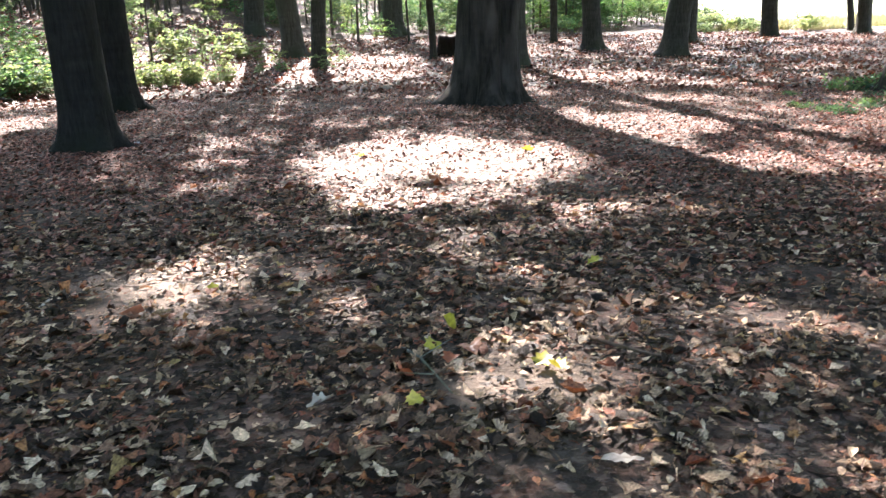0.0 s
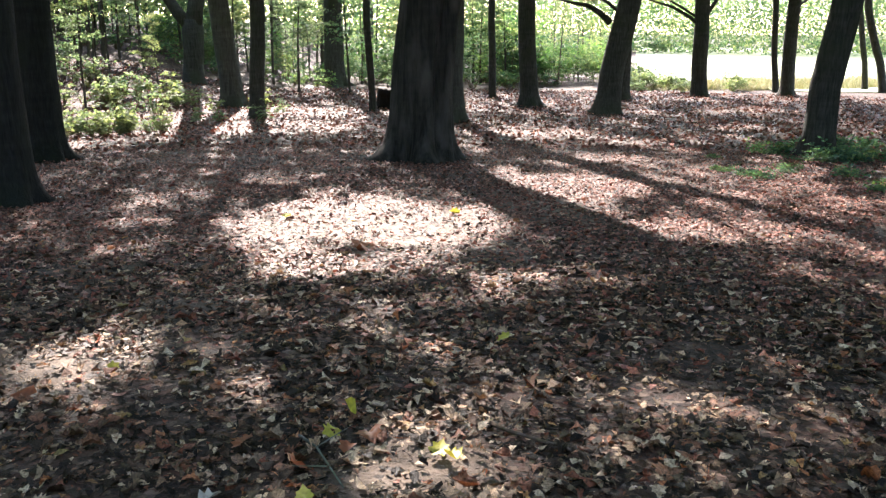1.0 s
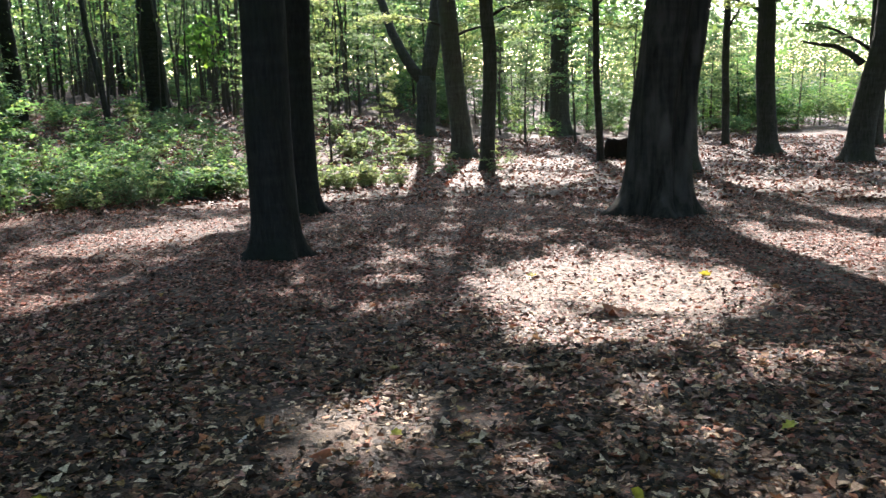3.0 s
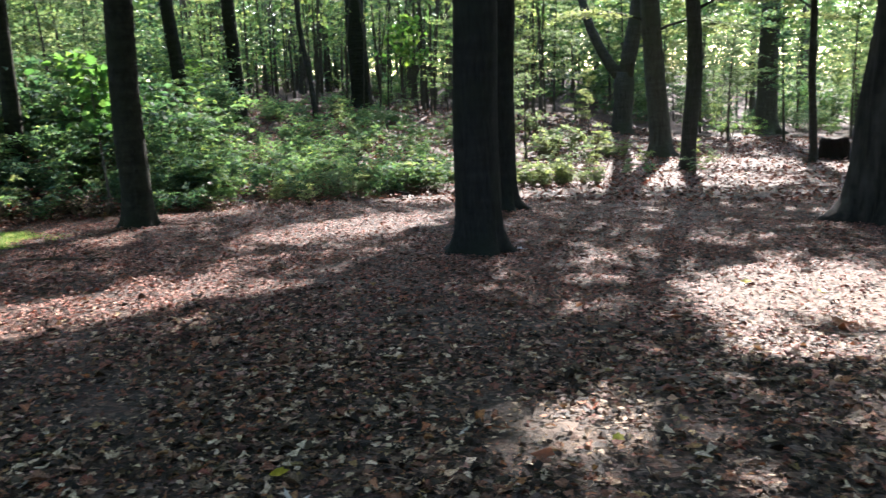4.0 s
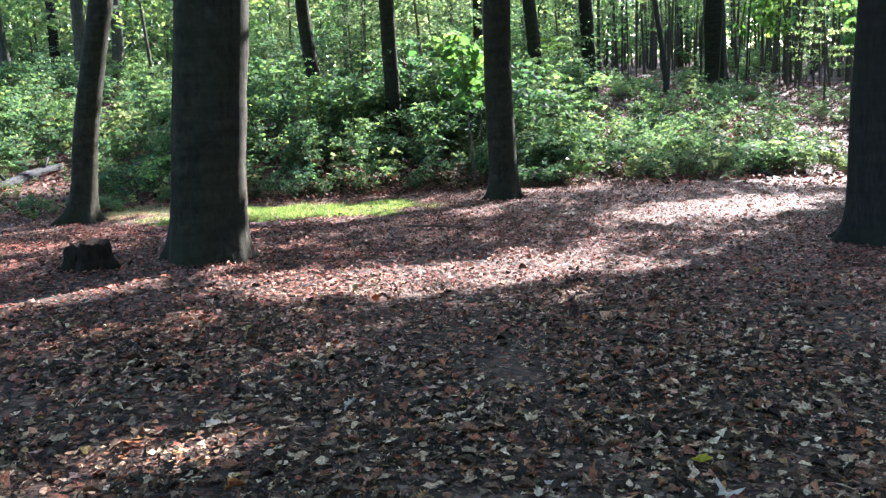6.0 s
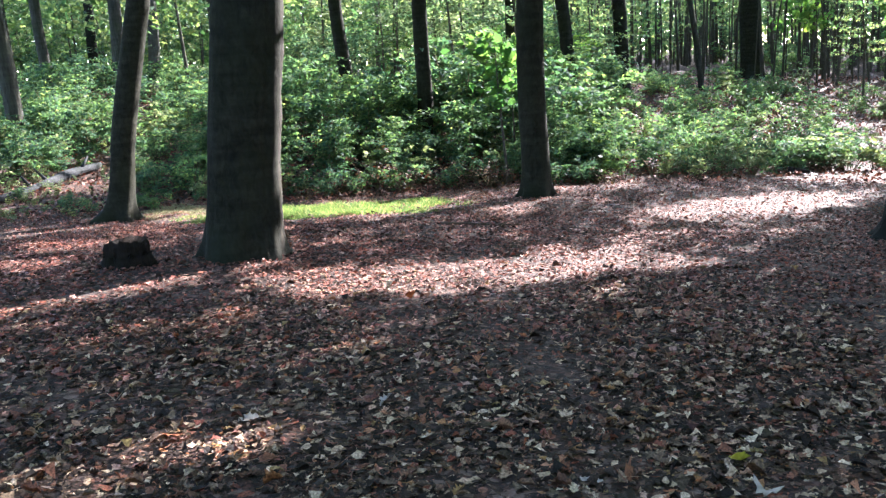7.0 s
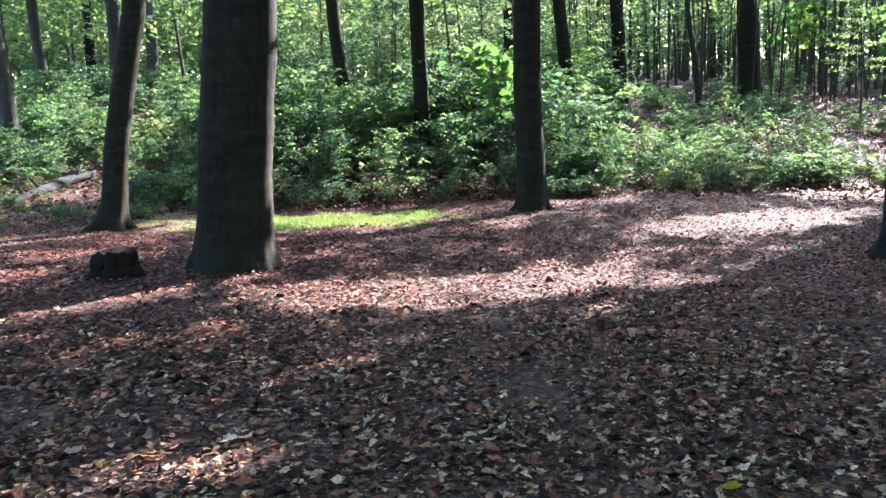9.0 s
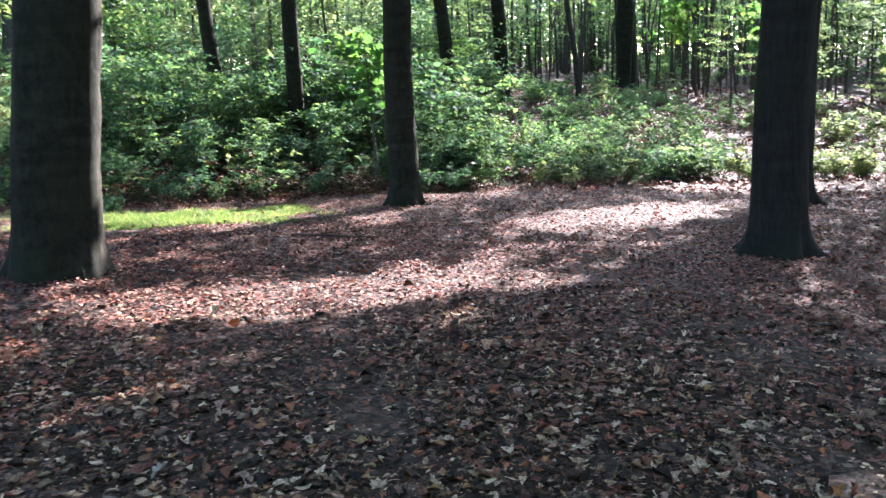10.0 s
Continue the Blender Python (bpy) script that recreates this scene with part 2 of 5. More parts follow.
def meadow_mat():
    m, t, p, out = node_mat("dry_meadow")
    co = t.nodes.new("ShaderNodeTexCoord")
    a, b = add(t, "ShaderNodeTexNoise", Scale=0.25, Detail=5.0), add(t, "ShaderNodeTexNoise", Scale=6.0, Detail=6.0)
    for n in (a, b):
        t.links.new(co.outputs["Object"], n.inputs["Vector"])
    c = mix(t, a.outputs[0], (0.30, 0.31, 0.15), (0.17, 0.23, 0.075))
    c = mix(t, 0.6, c, ramp(t, b.outputs[0], [(0.3, (0.6, 0.6, 0.6)), (0.7, (1.2, 1.2, 1.2))]), "MULTIPLY")
    t.links.new(c, p.inputs["Base Color"])
    p.inputs["Roughness"].default_value = 0.7
    bump(t, p, b.outputs[0], 0.6, 0.05)
    return m


MEADOW = meadow_mat()


# ---- mesh helpers ----
def smooth01(a):
    a = np.clip(a, 0, 1)
    return a * a * (3 - 2 * a)


def height(x, y):
    """The lie of the land: falling gently ahead, rising to a bank at the back left."""
    x, y = np.asarray(x, float), np.asarray(y, float)
    z = -0.061 * np.clip(y, -8.0, 12.0)
    k = np.clip((y - 12.0) / 20.0, 0, 1)
    z = z - 1.22 * (k - 0.45 * k * k) - 0.0061 * np.clip(y - 32, 0, 25)
    z = z - 0.30 * smooth01((-x - 10.5) / 6.0) * smooth01((16 - y) / 6.0)
    u = np.maximum(-0.95 * x + 0.55 * y - 21.0, 0.0) * smooth01((-x - 2.0) / 10.0)
    v = np.minimum(u, 25)
    return z + 0.125 * v * v / (v + 3.0) + 0.03 * np.clip(u - 25, 0, 60)


def wave(x, y, seed=0.0):
    """Soft noise about 0 within +-1, a period of some 6 units."""
    return (np.sin(1.0 * x + 1.7 * np.sin(0.6 * y + seed) + seed) + np.sin(1.13 * y + 1.5 * np.sin(0.7 * x - seed) + 2 * seed) + np.sin(0.77 * (x + y) + 1.3 * np.sin(1.1 * (x - y) + seed))) / 3


def relief(x, y):
    return 0.018 * wave(2.3 * x, 2.3 * y, 1.0) + 0.008 * wave(9 * x, 9 * y, 2.0) + 0.03 * wave(0.8 * x, 0.8 * y, 4.0)


def mesh(name, verts, faces, material, smooth=False):
    """A mesh from arrays; faces all have the same number of corners, or come as a list."""
    me = bpy.data.meshes.new(name)
    if isinstance(faces, list):
        me.from_pydata(np.asarray(verts).tolist(), [], faces)
    else:
        n, k = faces.shape
        me.vertices.add(len(verts))
        me.vertices.foreach_set("co", np.asarray(verts, np.float32).ravel())
        me.loops.add(n * k)
        me.loops.foreach_set("vertex_index", faces.astype(np.int32).ravel())
        me.polygons.add(n)
        me.polygons.foreach_set("loop_start", np.arange(0, n * k, k, dtype=np.int32))
        me.update(calc_edges=True)
    if smooth:
        me.polygons.foreach_set("use_smooth", np.ones(len(me.polygons), bool))
    me.materials.append(material)
    me.validate()
    me.update()
    return me


def part(name, me, parent, label=""):
    ob = new(name, me)
    ob.parent = parent
    if label:
        ob["label"] = label
    return ob


def thing(name, x, y, z, label, category, group="", kind="", turn=0.0):
    ob = new(name)
    ob.matrix_basis = pose(x, y, z, 0, 0, turn)
    return tagged(ob, label, category, group, kind)


rng = np.random.default_rng(11)


def heading(a, tilt, r):
    """Rotation matrices with the given headings, leaning by about tilt radians."""
    n = len(a)
    b, c = r.normal(0, tilt, n), r.normal(0.15, tilt, n)
    ca, sa, cb, sb, cc, sc = np.cos(a), np.sin(a), np.cos(b), np.sin(b), np.cos(c), np.sin(c)
    o, i = np.zeros(n), np.ones(n)
    rz = np.stack([ca, -sa, o, sa, ca, o, o, o, i], -1).reshape(n, 3, 3)
    rx = np.stack([i, o, o, o, cb, -sb, o, sb, cb], -1).reshape(n, 3, 3)
    ry = np.stack([cc, o, sc, o, i, o, -sc, o, cc], -1).reshape(n, 3, 3)
    return rz @ rx @ ry


def turns(n, tilt, r=None):
    """n rotation matrices: any heading, leaning by about tilt radians."""
    r = r or rng
    a, b, c = r.uniform(0, 2 * np.pi, n), r.normal(0, tilt, n), r.normal(0, tilt, n)
    ca, sa, cb, sb, cc, sc = np.cos(a), np.sin(a), np.cos(b), np.sin(b), np.cos(c), np.sin(c)
    o, i = np.zeros(n), np.ones(n)
    rz = np.stack([ca, -sa, o, sa, ca, o, o, o, i], -1).reshape(n, 3, 3)
    rx = np.stack([i, o, o, o, cb, -sb, o, sb, cb], -1).reshape(n, 3, 3)
    ry = np.stack([cc, o, sc, o, i, o, -sc, o, cc], -1).reshape(n, 3, 3)
    return rx @ ry @ rz


def outline(kind):
    """A leaf's outline, 1 long, round its middle, with a raised or sunk midrib: verts and triangles."""
    if kind == "oval":
        half = [(-0.5, 0.0), (-0.25, 0.2), (0.05, 0.25), (0.3, 0.15)]
        tip = (0.52, 0.0)
    elif kind == "oak":
        half = [(-0.5, 0.015), (-0.36, 0.13), (-0.24, 0.11), (-0.08, 0.25), (0.02, 0.15), (0.2, 0.26), (0.24, 0.13), (0.4, 0.13)]
        tip = (0.5, 0.0)
    elif kind == "maple":
        half = [(-0.4, 0.03), (-0.44, 0.25), (-0.26, 0.26), (-0.1, 0.46), (0.05, 0.28), (0.22, 0.33), (0.27, 0.16)]
        tip = (0.55, 0.0)
    else:
        half = [(-0.5, 0.0), (0.0, 0.24)]
        tip = (0.5, 0.0)
    if kind == "needle":
        return np.array([(-0.5, 0.0), (0.0, 0.03), (0.5, 0.01), (0.0, -0.03)]), np.array([(0, 3, 1), (1, 3, 2)])
    if kind in ("blade", "scrap"):
        if kind == "blade":
            v = np.array([(-0.5, 0), (-0.2, 0.29), (0.17, 0.25), (0.5, 0), (0.17, -0.25), (-0.2, -0.29)])
        else:
            v = np.array([(-0.5, 0.06), (-0.05, 0.34), (0.12, 0.12), (0.5, 0.1), (0.18, -0.14), (0.02, -0.36)])
        return v, np.array([(0, 5, 1), (1, 5, 4), (1, 4, 2), (2, 4, 3)])
    up = half + [tip]
    lo = [(x, -y) for x, y in half[1:]] if half[0][1] == 0 else [(x, -y) for x, y in half]
    ring = up + lo[::-1]
    v = np.array([(0.0, 0.0)] + ring)
    n = len(ring)
    f = np.array([(0, 1 + i, 1 + (i + 1) % n) for i in range(n)])
    return v, f


def leaves(shape, pos, rot, size, curl=0.25, r=None):
    """Many leaves of one outline as arrays of verts and triangles."""
    r = r or rng
    v2, f = outline(shape)
    n = len(pos)
    if shape == "card":
        v2, f = v2[1:], np.array([(0, 1, 2), (0, 2, 3)])
    c1, c2 = r.normal(0, curl, (n, 1)), r.normal(0, curl, (n, 1))
    x, y = v2[None, :, 0] * np.ones((n, 1)), v2[None, :, 1] * r.uniform(0.8, 1.25, (n, 1))
    z = c1 * x * x * 1.6 + (c2 + 0.5 * curl) * np.abs(y) * 1.5 + r.normal(0, 0.12 * curl, x.shape)
    p = np.stack([x, y, z], -1) * np.asarray(size).reshape(n, 1, 1)
    p = np.einsum("nij,nkj->nki", rot, p) + pos[:, None]
    faces = (np.arange(n) * len(v2))[:, None, None] + f[None]
    return p.reshape(-1, 3), faces.reshape(-1, 3)


def join(*pieces):
    vs, fs, at = [], [], 0
    for v, f in pieces:
        vs.append(v)
        fs.append(f + at)
        at += len(v)
    return np.concatenate(vs), np.concatenate(fs)


def tube(points, radii, seg=8, swell=None, cap=True):
    """A round limb along points; swell(h, a): a factor on the radius by ring number and angle."""
    pts, n = [Vector(p) for p in points], len(points)
    a = np.arange(seg) * 2 * np.pi / seg
    vs, side = [], None
    for i, p in enumerate(pts):
        d = (pts[min(i + 1, n - 1)] - pts[max(i - 1, 0)]).normalized()
        side = (Vector((1, 0, 0)) if side is None else side)
        side = (side - d * side.dot(d)).normalized()
        up = d.cross(side)
        k = radii[i] * (np.ones(seg) if swell is None else swell(i, a))
        vs.append(np.array(p)[None] + np.outer(np.cos(a) * k, side) + np.outer(np.sin(a) * k, up))
    v = np.concatenate(vs)
    i, j = np.meshgrid(np.arange(n - 1), np.arange(seg), indexing="ij")
    q = np.stack([i * seg + j, i * seg + (j + 1) % seg, (i + 1) * seg + (j + 1) % seg, (i + 1) * seg + j], -1).reshape(-1, 4)
    f = np.concatenate([q[:, [0, 1, 2]], q[:, [0, 2, 3]]])
    if cap:
        v = np.concatenate([v, [np.array(pts[0])], [np.array(pts[-1])]])
        j = np.arange(seg)
        low = np.stack([np.full(seg, len(v) - 2), (j + 1) % seg, j], -1)
        top = np.stack([np.full(seg, len(v) - 1), (n - 1) * seg + j, (n - 1) * seg + (j + 1) % seg], -1)
        f = np.concatenate([f, low, top])
    return v, f


# ---- ground ----
def stretched(near0, near1, step, far, n):
    """Even steps in the near stretch, growing steps to both ends."""
    mid = np.arange(near0, near1 + step / 2, step)
    g = np.geomspace(step, far, n)
    return np.concatenate([(near0 - np.cumsum(g)[::-1]), mid, mid[-1] + np.cumsum(g)])


def build_ground():
    xs, ys = stretched(-12, 7, 0.11, 160, 42), stretched(-1, 14, 0.11, 160, 42)
    gx, gy = np.meshgrid(xs, ys, indexing="ij")
    near = np.exp(-((gx + 2) / 22) ** 2 - ((gy - 6) / 26) ** 2)
    gz = height(gx, gy) + relief(gx, gy) * near
    v = np.stack([gx, gy, gz], -1).reshape(-1, 3)
    i, j = np.meshgrid(np.arange(len(xs) - 1), np.arange(len(ys) - 1), indexing="ij")
    a = i * len(ys) + j
    f = np.stack([a, a + len(ys), a + len(ys) + 1, a + 1], -1).reshape(-1, 4)
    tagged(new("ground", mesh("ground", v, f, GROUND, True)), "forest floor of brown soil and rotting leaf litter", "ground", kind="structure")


def at_ground(x, y):
    near = np.exp(-((x + 2) / 22) ** 2 - ((y - 6) / 26) ** 2)
    return height(x, y) + relief(x, y) * near


build_ground()


def build_meadow():
    """A sunlit clearing beyond the wood's edge."""
    a, d = np.radians(np.linspace(17, 50, 40)), np.geomspace(50, 170, 30)
    ga, gd = np.meshgrid(a, d, indexing="ij")
    gd = gd + 2.0 * np.sin(9 * ga) + 1.2 * np.sin(23 * ga)
    x, y = 0.2 + gd * np.sin(ga), gd * np.cos(ga)
    v = np.stack([x, y, height(x, y) + 0.05], -1).reshape(-1, 3)
    i, j = np.meshgrid(np.arange(39), np.arange(29), indexing="ij")
    k = i * 30 + j
    f = np.stack([k, k + 1, k + 31, k + 30], -1).reshape(-1, 4)
    tagged(new("meadow", mesh("meadow", v, f, MEADOW, True)), "sunlit dry grass clearing beyond the trees", "meadow", kind="structure")


build_meadow()

# ---- trees ----
# name: base x, y, radius at breast height, lean of the trunk (x, y per metre low and high), flare of the root, height, kind of bark
STAND_AHEAD = [
    ("oak_left", -4.33, 10.76, 0.300, (0.0, 0.0), (0.01, 0.0), 0.45, 17, "dark"),
    ("oak_left_behind", -6.04, 16.61, 0.330, (-0.01, 0.0), (0.03, 0.01), 0.5, 18, "dark"),
    ("mid", -5.25, 33.25, 0.39, (-0.05, 0.0), (-0.11, -0.02), 0.5, 18, "pale"),
    ("thin", -3.64, 27.96, 0.235, (0.07, 0.0), (0.03, 0.0), 0.25, 16, "dark"),
    ("blur", -2.00, 47.20, 0.52, (-0.03, 0.0), (0.02, 0.0), 0.55, 18, "pale"),
    ("slim", 0.09, 31.13, 0.125, (-0.05, 0.0), (-0.04, 0.0), 0.2, 11, "dark"),
    ("big", 1.06, 16.35, 0.545, (0.03, 0.0), (0.085, 0.0), 0.42, 20, "bark"),
    ("big_twin", 2.62, 26.84, 0.385, (-0.04, 0.0), (0.0, 0.0), 0.35, 18, "pale"),
    ("slim", 5.37, 37.80, 0.155, (-0.04, 0.0), (-0.02, 0.0), 0.25, 11, "dark"),
]
STAND_BY_CLEARING = [
    ("right_a", 6.18, 32.98, 0.335, (-0.09, 0.02), (-0.04, 0.0), 0.5, 17, "dark"),
    ("right_b", 8.24, 29.41, 0.40, (0.09, -0.02), (0.18, -0.05), 0.4, 17, "dark"),
    ("right_c", 10.75, 36.16, 0.31, (-0.02, 0.0), (-0.02, 0.0), 0.3, 16, "dark"),
    ("far_a", 15.11, 38.64, 0.345, (-0.06, 0.02), (-0.03, 0.01), 0.35, 16, "dark"),
    ("slim", 20.12, 41.49, 0.15, (-0.11, 0.05), (-0.08, 0.04), 0.2, 10, "dark"),
    ("far_b", 19.47, 39.02, 0.30, (-0.04, 0.02), (0.0, 0.0), 0.35, 15, "dark"),
    ("leaning_right", 9.13, 16.59, 0.29, (0.03, -0.02), (0.10, -0.05), 0.4, 16, "dark"),
    ("slim", 25.83, 43.31, 0.145, (-0.10, 0.06), (-0.18, 0.1), 0.2, 10, "dark"),
    ("slim", 25.47, 41.07, 0.19, (-0.18, 0.10), (-0.28, 0.17), 0.2, 10, "dark"),
]
STAND_AT_HEDGE = [
    ("slope", -11.32, 11.90, 0.255, (-0.006, -0.006), (0.005, 0.005), 0.35, 16, "bark"),
    ("grey", -9.46, 4.61, 0.395, (0.05, 0.085), (0.06, 0.12), 0.25, 19, "bark"),
    ("bent", -16.72, 6.05, 0.22, (0.06, 0.15), (0.08, 0.21), 0.7, 16, "bark"),
    ("leaning_left", -27.80, 7.57, 0.24, (0.02, 0.07), (-0.015, -0.05), 0.35, 16, "pale"),
    ("back", -38.70, 12.32, 0.22, (0.0, 0.0), (-0.01, -0.03), 0.3, 16, "pale"),
    ("back", -50.0, 18.6, 0.27, (0.015, 0.04), (0.01, 0.03), 0.3, 16, "dark"),
    ("back", -48.0, 21.2, 0.31, (0.03, 0.06), (0.03, 0.07), 0.3, 16, "pale"),
    ("back", -42.0, 21.9, 0.26, (0.02, 0.05), (0.015, 0.03), 0.3, 16, "pale"),
    ("back", -26.26, 18.70, 0.245, (0.0, 0.0), (-0.05, -0.065), 0.3, 16, "dark"),
]
STAND_ON_SLOPE = [
    ("back", -19.06, 15.97, 0.215, (0.03, 0.03), (0.005, 0.01), 0.3, 15, "dark"),
    ("back", -25.47, 26.74, 0.21, (0.015, 0.01), (0.0, 0.0), 0.3, 15, "dark"),
    ("back", -22.07, 26.50, 0.26, (-0.05, -0.04), (-0.07, -0.06), 0.3, 16, "dark"),
    ("back", -22.33, 30.22, 0.29, (-0.016, -0.01), (-0.03, -0.02), 0.3, 16, "dark"),
    ("back", -20.51, 37.93, 0.49, (-0.055, -0.025), (-0.04, -0.02), 0.35, 18, "dark"),
    ("slim", -20.39, 33.19, 0.12, (-0.08, -0.047), (-0.12, -0.07), 0.2, 11, "dark"),
    ("back", -34.80, 7.98, 0.255, (0.02, 0.075), (0.0, 0.0), 0.3, 16, "pale"),
    ("behind", -6.5, -5.5, 0.34, (0.02, 0.0), (0.01, 0.01), 0.4, 17, "bark"),
    ("behind", 3.5, -7.0, 0.30, (0.0, 0.02), (0.02, 0.01), 0.4, 17, "dark"),
]
STAND_AROUND = [
    ("behind", -14.0, -8.0, 0.36, (0.0, 0.02), (0.0, 0.01), 0.4, 17, "bark"),
    ("behind", 11.0, -3.0, 0.32, (0.01, 0.0), (0.0, 0.02), 0.4, 17, "dark"),
    ("behind", -2.0, -15.0, 0.35, (0.01, 0.0), (0.0, 0.02), 0.4, 17, "dark"),
    ("behind", 14.0, 6.0, 0.33, (0.01, 0.0), (0.0, 0.02), 0.4, 17, "dark"),
    ("behind", -22.0, -4.0, 0.30, (0.01, 0.0), (0.0, 0.02), 0.4, 17, "bark"),
    ("behind", 9.0, -17.0, 0.31, (0.01, 0.0), (0.0, 0.02), 0.4, 17, "dark"),
    ("behind", -17.0, -20.0, 0.36, (0.01, 0.0), (0.0, 0.02), 0.4, 17, "bark"),
    ("behind", 22.0, 16.0, 0.33, (0.01, 0.0), (0.0, 0.02), 0.4, 17, "dark"),
    ("back", -36.75, 14.57, 0.26, (0.023, 0.057), (0.01, 0.035), 0.3, 16, "pale"),
]
TREES = STAND_AHEAD + STAND_BY_CLEARING + STAND_AT_HEDGE + STAND_ON_SLOPE + STAND_AROUND
LABELS = {
    "oak_left": "tall dark backlit tree trunk with flared roots in leaf litter",
    "oak_left_behind": "dark tree trunk standing close behind another trunk",
    "mid": "leaning grey-brown tree trunk on sunlit ground",
    "thin": "thin dark upright tree casting a long shadow",
    "blur": "thick old trunk before a green thicket",
    "slim": "slender dark young trunk in the wood",
    "big": "massive old beech with ridged bark and spreading roots",
    "big_twin": "grey-brown trunk behind the massive old beech",
    "right_a": "dark straight trunk on leaf-covered ground",
    "right_b": "dark trunk leaning towards the sunny clearing",
    "right_c": "dark trunk hidden close behind a leaning tree",
    "far_a": "dark knobbly trunk beside the sunny clearing",
    "far_b": "dark trunk at the edge of the clearing",
    "leaning_right": "leaning dark trunk rising out of low ivy",
    "slope": "slim greenish-brown beech before the undergrowth",
    "grey": "thick smooth grey beech trunk with a lit seam",
    "bent": "bent grey beech with one side lit by sun",
    "leaning_left": "leaning grey trunk among low green plants",
    "behind": "tall tree of the surrounding wood",
    "back": "tree trunk half hidden in green undergrowth",
}


def trunk_line(x0, y0, low, high, tall):
    pts, p, h = [], np.array([0.0, 0.0]), -0.35
    hs = [-0.35, -0.12, 0.0, 0.08, 0.18, 0.32, 0.5, 0.75, 1.05, 1.4, 1.9, 2.5, 3.2, 4.0, 5.0, 6.2, 7.6, 9.2, 11, 13, 15, 17, 19]
    hs = [v for v in hs if v < tall] + [tall]
    for v in hs:
        lean = np.array(low) if v < 1.7 else np.array(high) if v < 5 else (-1.7 if (x0, y0) == (-3.64, 27.96) else 0.4) * np.array(high)
        p = p + lean * max(0.0, v - max(h, 0.0))
        h = v
        wob = 0.015 * math.sin(1.7 * v + x0) * min(v, 1.5), 0.015 * math.cos(1.3 * v + y0) * min(v, 1.5)
        pts.append((p[0] + wob[0], p[1] + wob[1], v))
    return pts


def make_tree(kind, x, y, r, low, high, flare, tall, bark):
    z = float(at_ground(x, y))
    label = LABELS[kind]
    tr = thing("tree", x, y, z, label, "tree", "trees of the wood")
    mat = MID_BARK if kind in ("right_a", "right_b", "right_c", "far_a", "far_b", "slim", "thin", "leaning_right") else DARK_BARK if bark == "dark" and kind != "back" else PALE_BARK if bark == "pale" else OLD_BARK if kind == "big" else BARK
    pts = trunk_line(x, y, low, high, tall)
    radii = []
    for _, _, h in pts:
        k = 1.0 + flare * math.exp(-max(h, 0.0) / (0.38 * r + 0.11)) + 0.15 * flare * math.exp(-max(h, 0) / 0.08)
        radii.append(r * k * max(0.12, 1.02 - 0.025 * (h - 1.3) if h < 8 else (0.85 - 0.075 * (h - 8))))
    lobes, ph = random.choice((4, 5, 6)), random.uniform(0, 6.28)
    ridge = 0.06 if kind == "big" else 0.02

    def swell(i, a):
        h = pts[i][2]
        root = 1.1 * flare * math.exp(-max(h, 0) / 0.22)
        seam = -0.2 * np.exp(-((a - 5.2 - 0.05 * h) / 0.2) ** 2) + 0.08 * np.exp(-((a - 5.55 - 0.04 * h) / 0.18) ** 2) + 0.07 * np.cos(2 * a + 1.0) - 0.07 * np.exp(-((a - 4.3 + 0.04 * h) / 0.15) ** 2) if kind == "big" else 0.0
        if kind == "grey":
            seam = (0.035 * np.exp(-((a - 0.5) / 0.28) ** 2) - 0.05 * np.exp(-((a - 0.1 - 0.03 * math.sin(3 * h)) / 0.09) ** 2) - 0.03 * np.exp(-((a - 0.75 - 0.05 * math.sin(2 * h)) / 0.08) ** 2)) * (1 + 0.3 * math.sin(5 * h) + 0.2 * math.sin(11 * h)) + 0.012 * math.sin(9 * h + 2) * np.exp(-((a - 0.4) / 0.35) ** 2)
        return 1 + seam + root * 0.5 * np.cos(lobes * a + ph + 0.5 * np.sin(2 * a)) + ridge * np.sin(3 * a + 0.9 * h + ph) + 0.5 * ridge * np.sin(7 * a - 0.6 * h) + 0.012 * np.sin(11 * a + 3 * h)

    seg = 112 if r > 0.5 or kind == "grey" else 28 if r > 0.2 else 14
    v, f = tube(pts, radii, seg, swell)
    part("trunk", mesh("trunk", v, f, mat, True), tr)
    # ridged strip of bark, its paler colour standing in for grazing sun
    if kind == "grey":
        hs, na = np.linspace(0.02, 6.0, 70), 22
        gh, ga = np.meshgrid(hs, np.linspace(0, 1, na), indexing="ij")
        lo = 0.28 + 0.10 * wave(1.3 * gh, 0 * gh, 2.0) + 0.05 * wave(7 * gh, 0 * gh, 5.0)
        ang = lo + ga * (1.25 - lo)
        ph_, pr_ = [p[2] for p in pts], radii
        rr = np.interp(gh, ph_, pr_)
        rr = rr * (1 + 0.032 * wave(9 * gh, 6 * ga, 1.0) + 0.014 * wave(24 * gh, 14 * ga, 3.0)) * (1.012 + 0.02 * np.sin(np.pi * ga) - 0.05 * (1 - smooth01(ga / 0.5)) - 0.06 * smooth01((ga - 0.7) / 0.3))
        cx, cy = np.interp(gh, ph_, [p[0] for p in pts]), np.interp(gh, ph_, [p[1] for p in pts])
        v = np.stack([cx + rr * np.cos(ang), cy + rr * np.sin(ang), gh], -1).reshape(-1, 3)
        i, j = np.meshgrid(np.arange(69), np.arange(na - 1), indexing="ij")
        q = i * na + j
        part("bark_scar", mesh("bark_scar", v, np.stack([q, q + 1, q + na + 1, q + na], -1).reshape(-1, 4), LIT_STRIP_BARK, True), tr, "ridged bark strip painted paler as if sunlit")
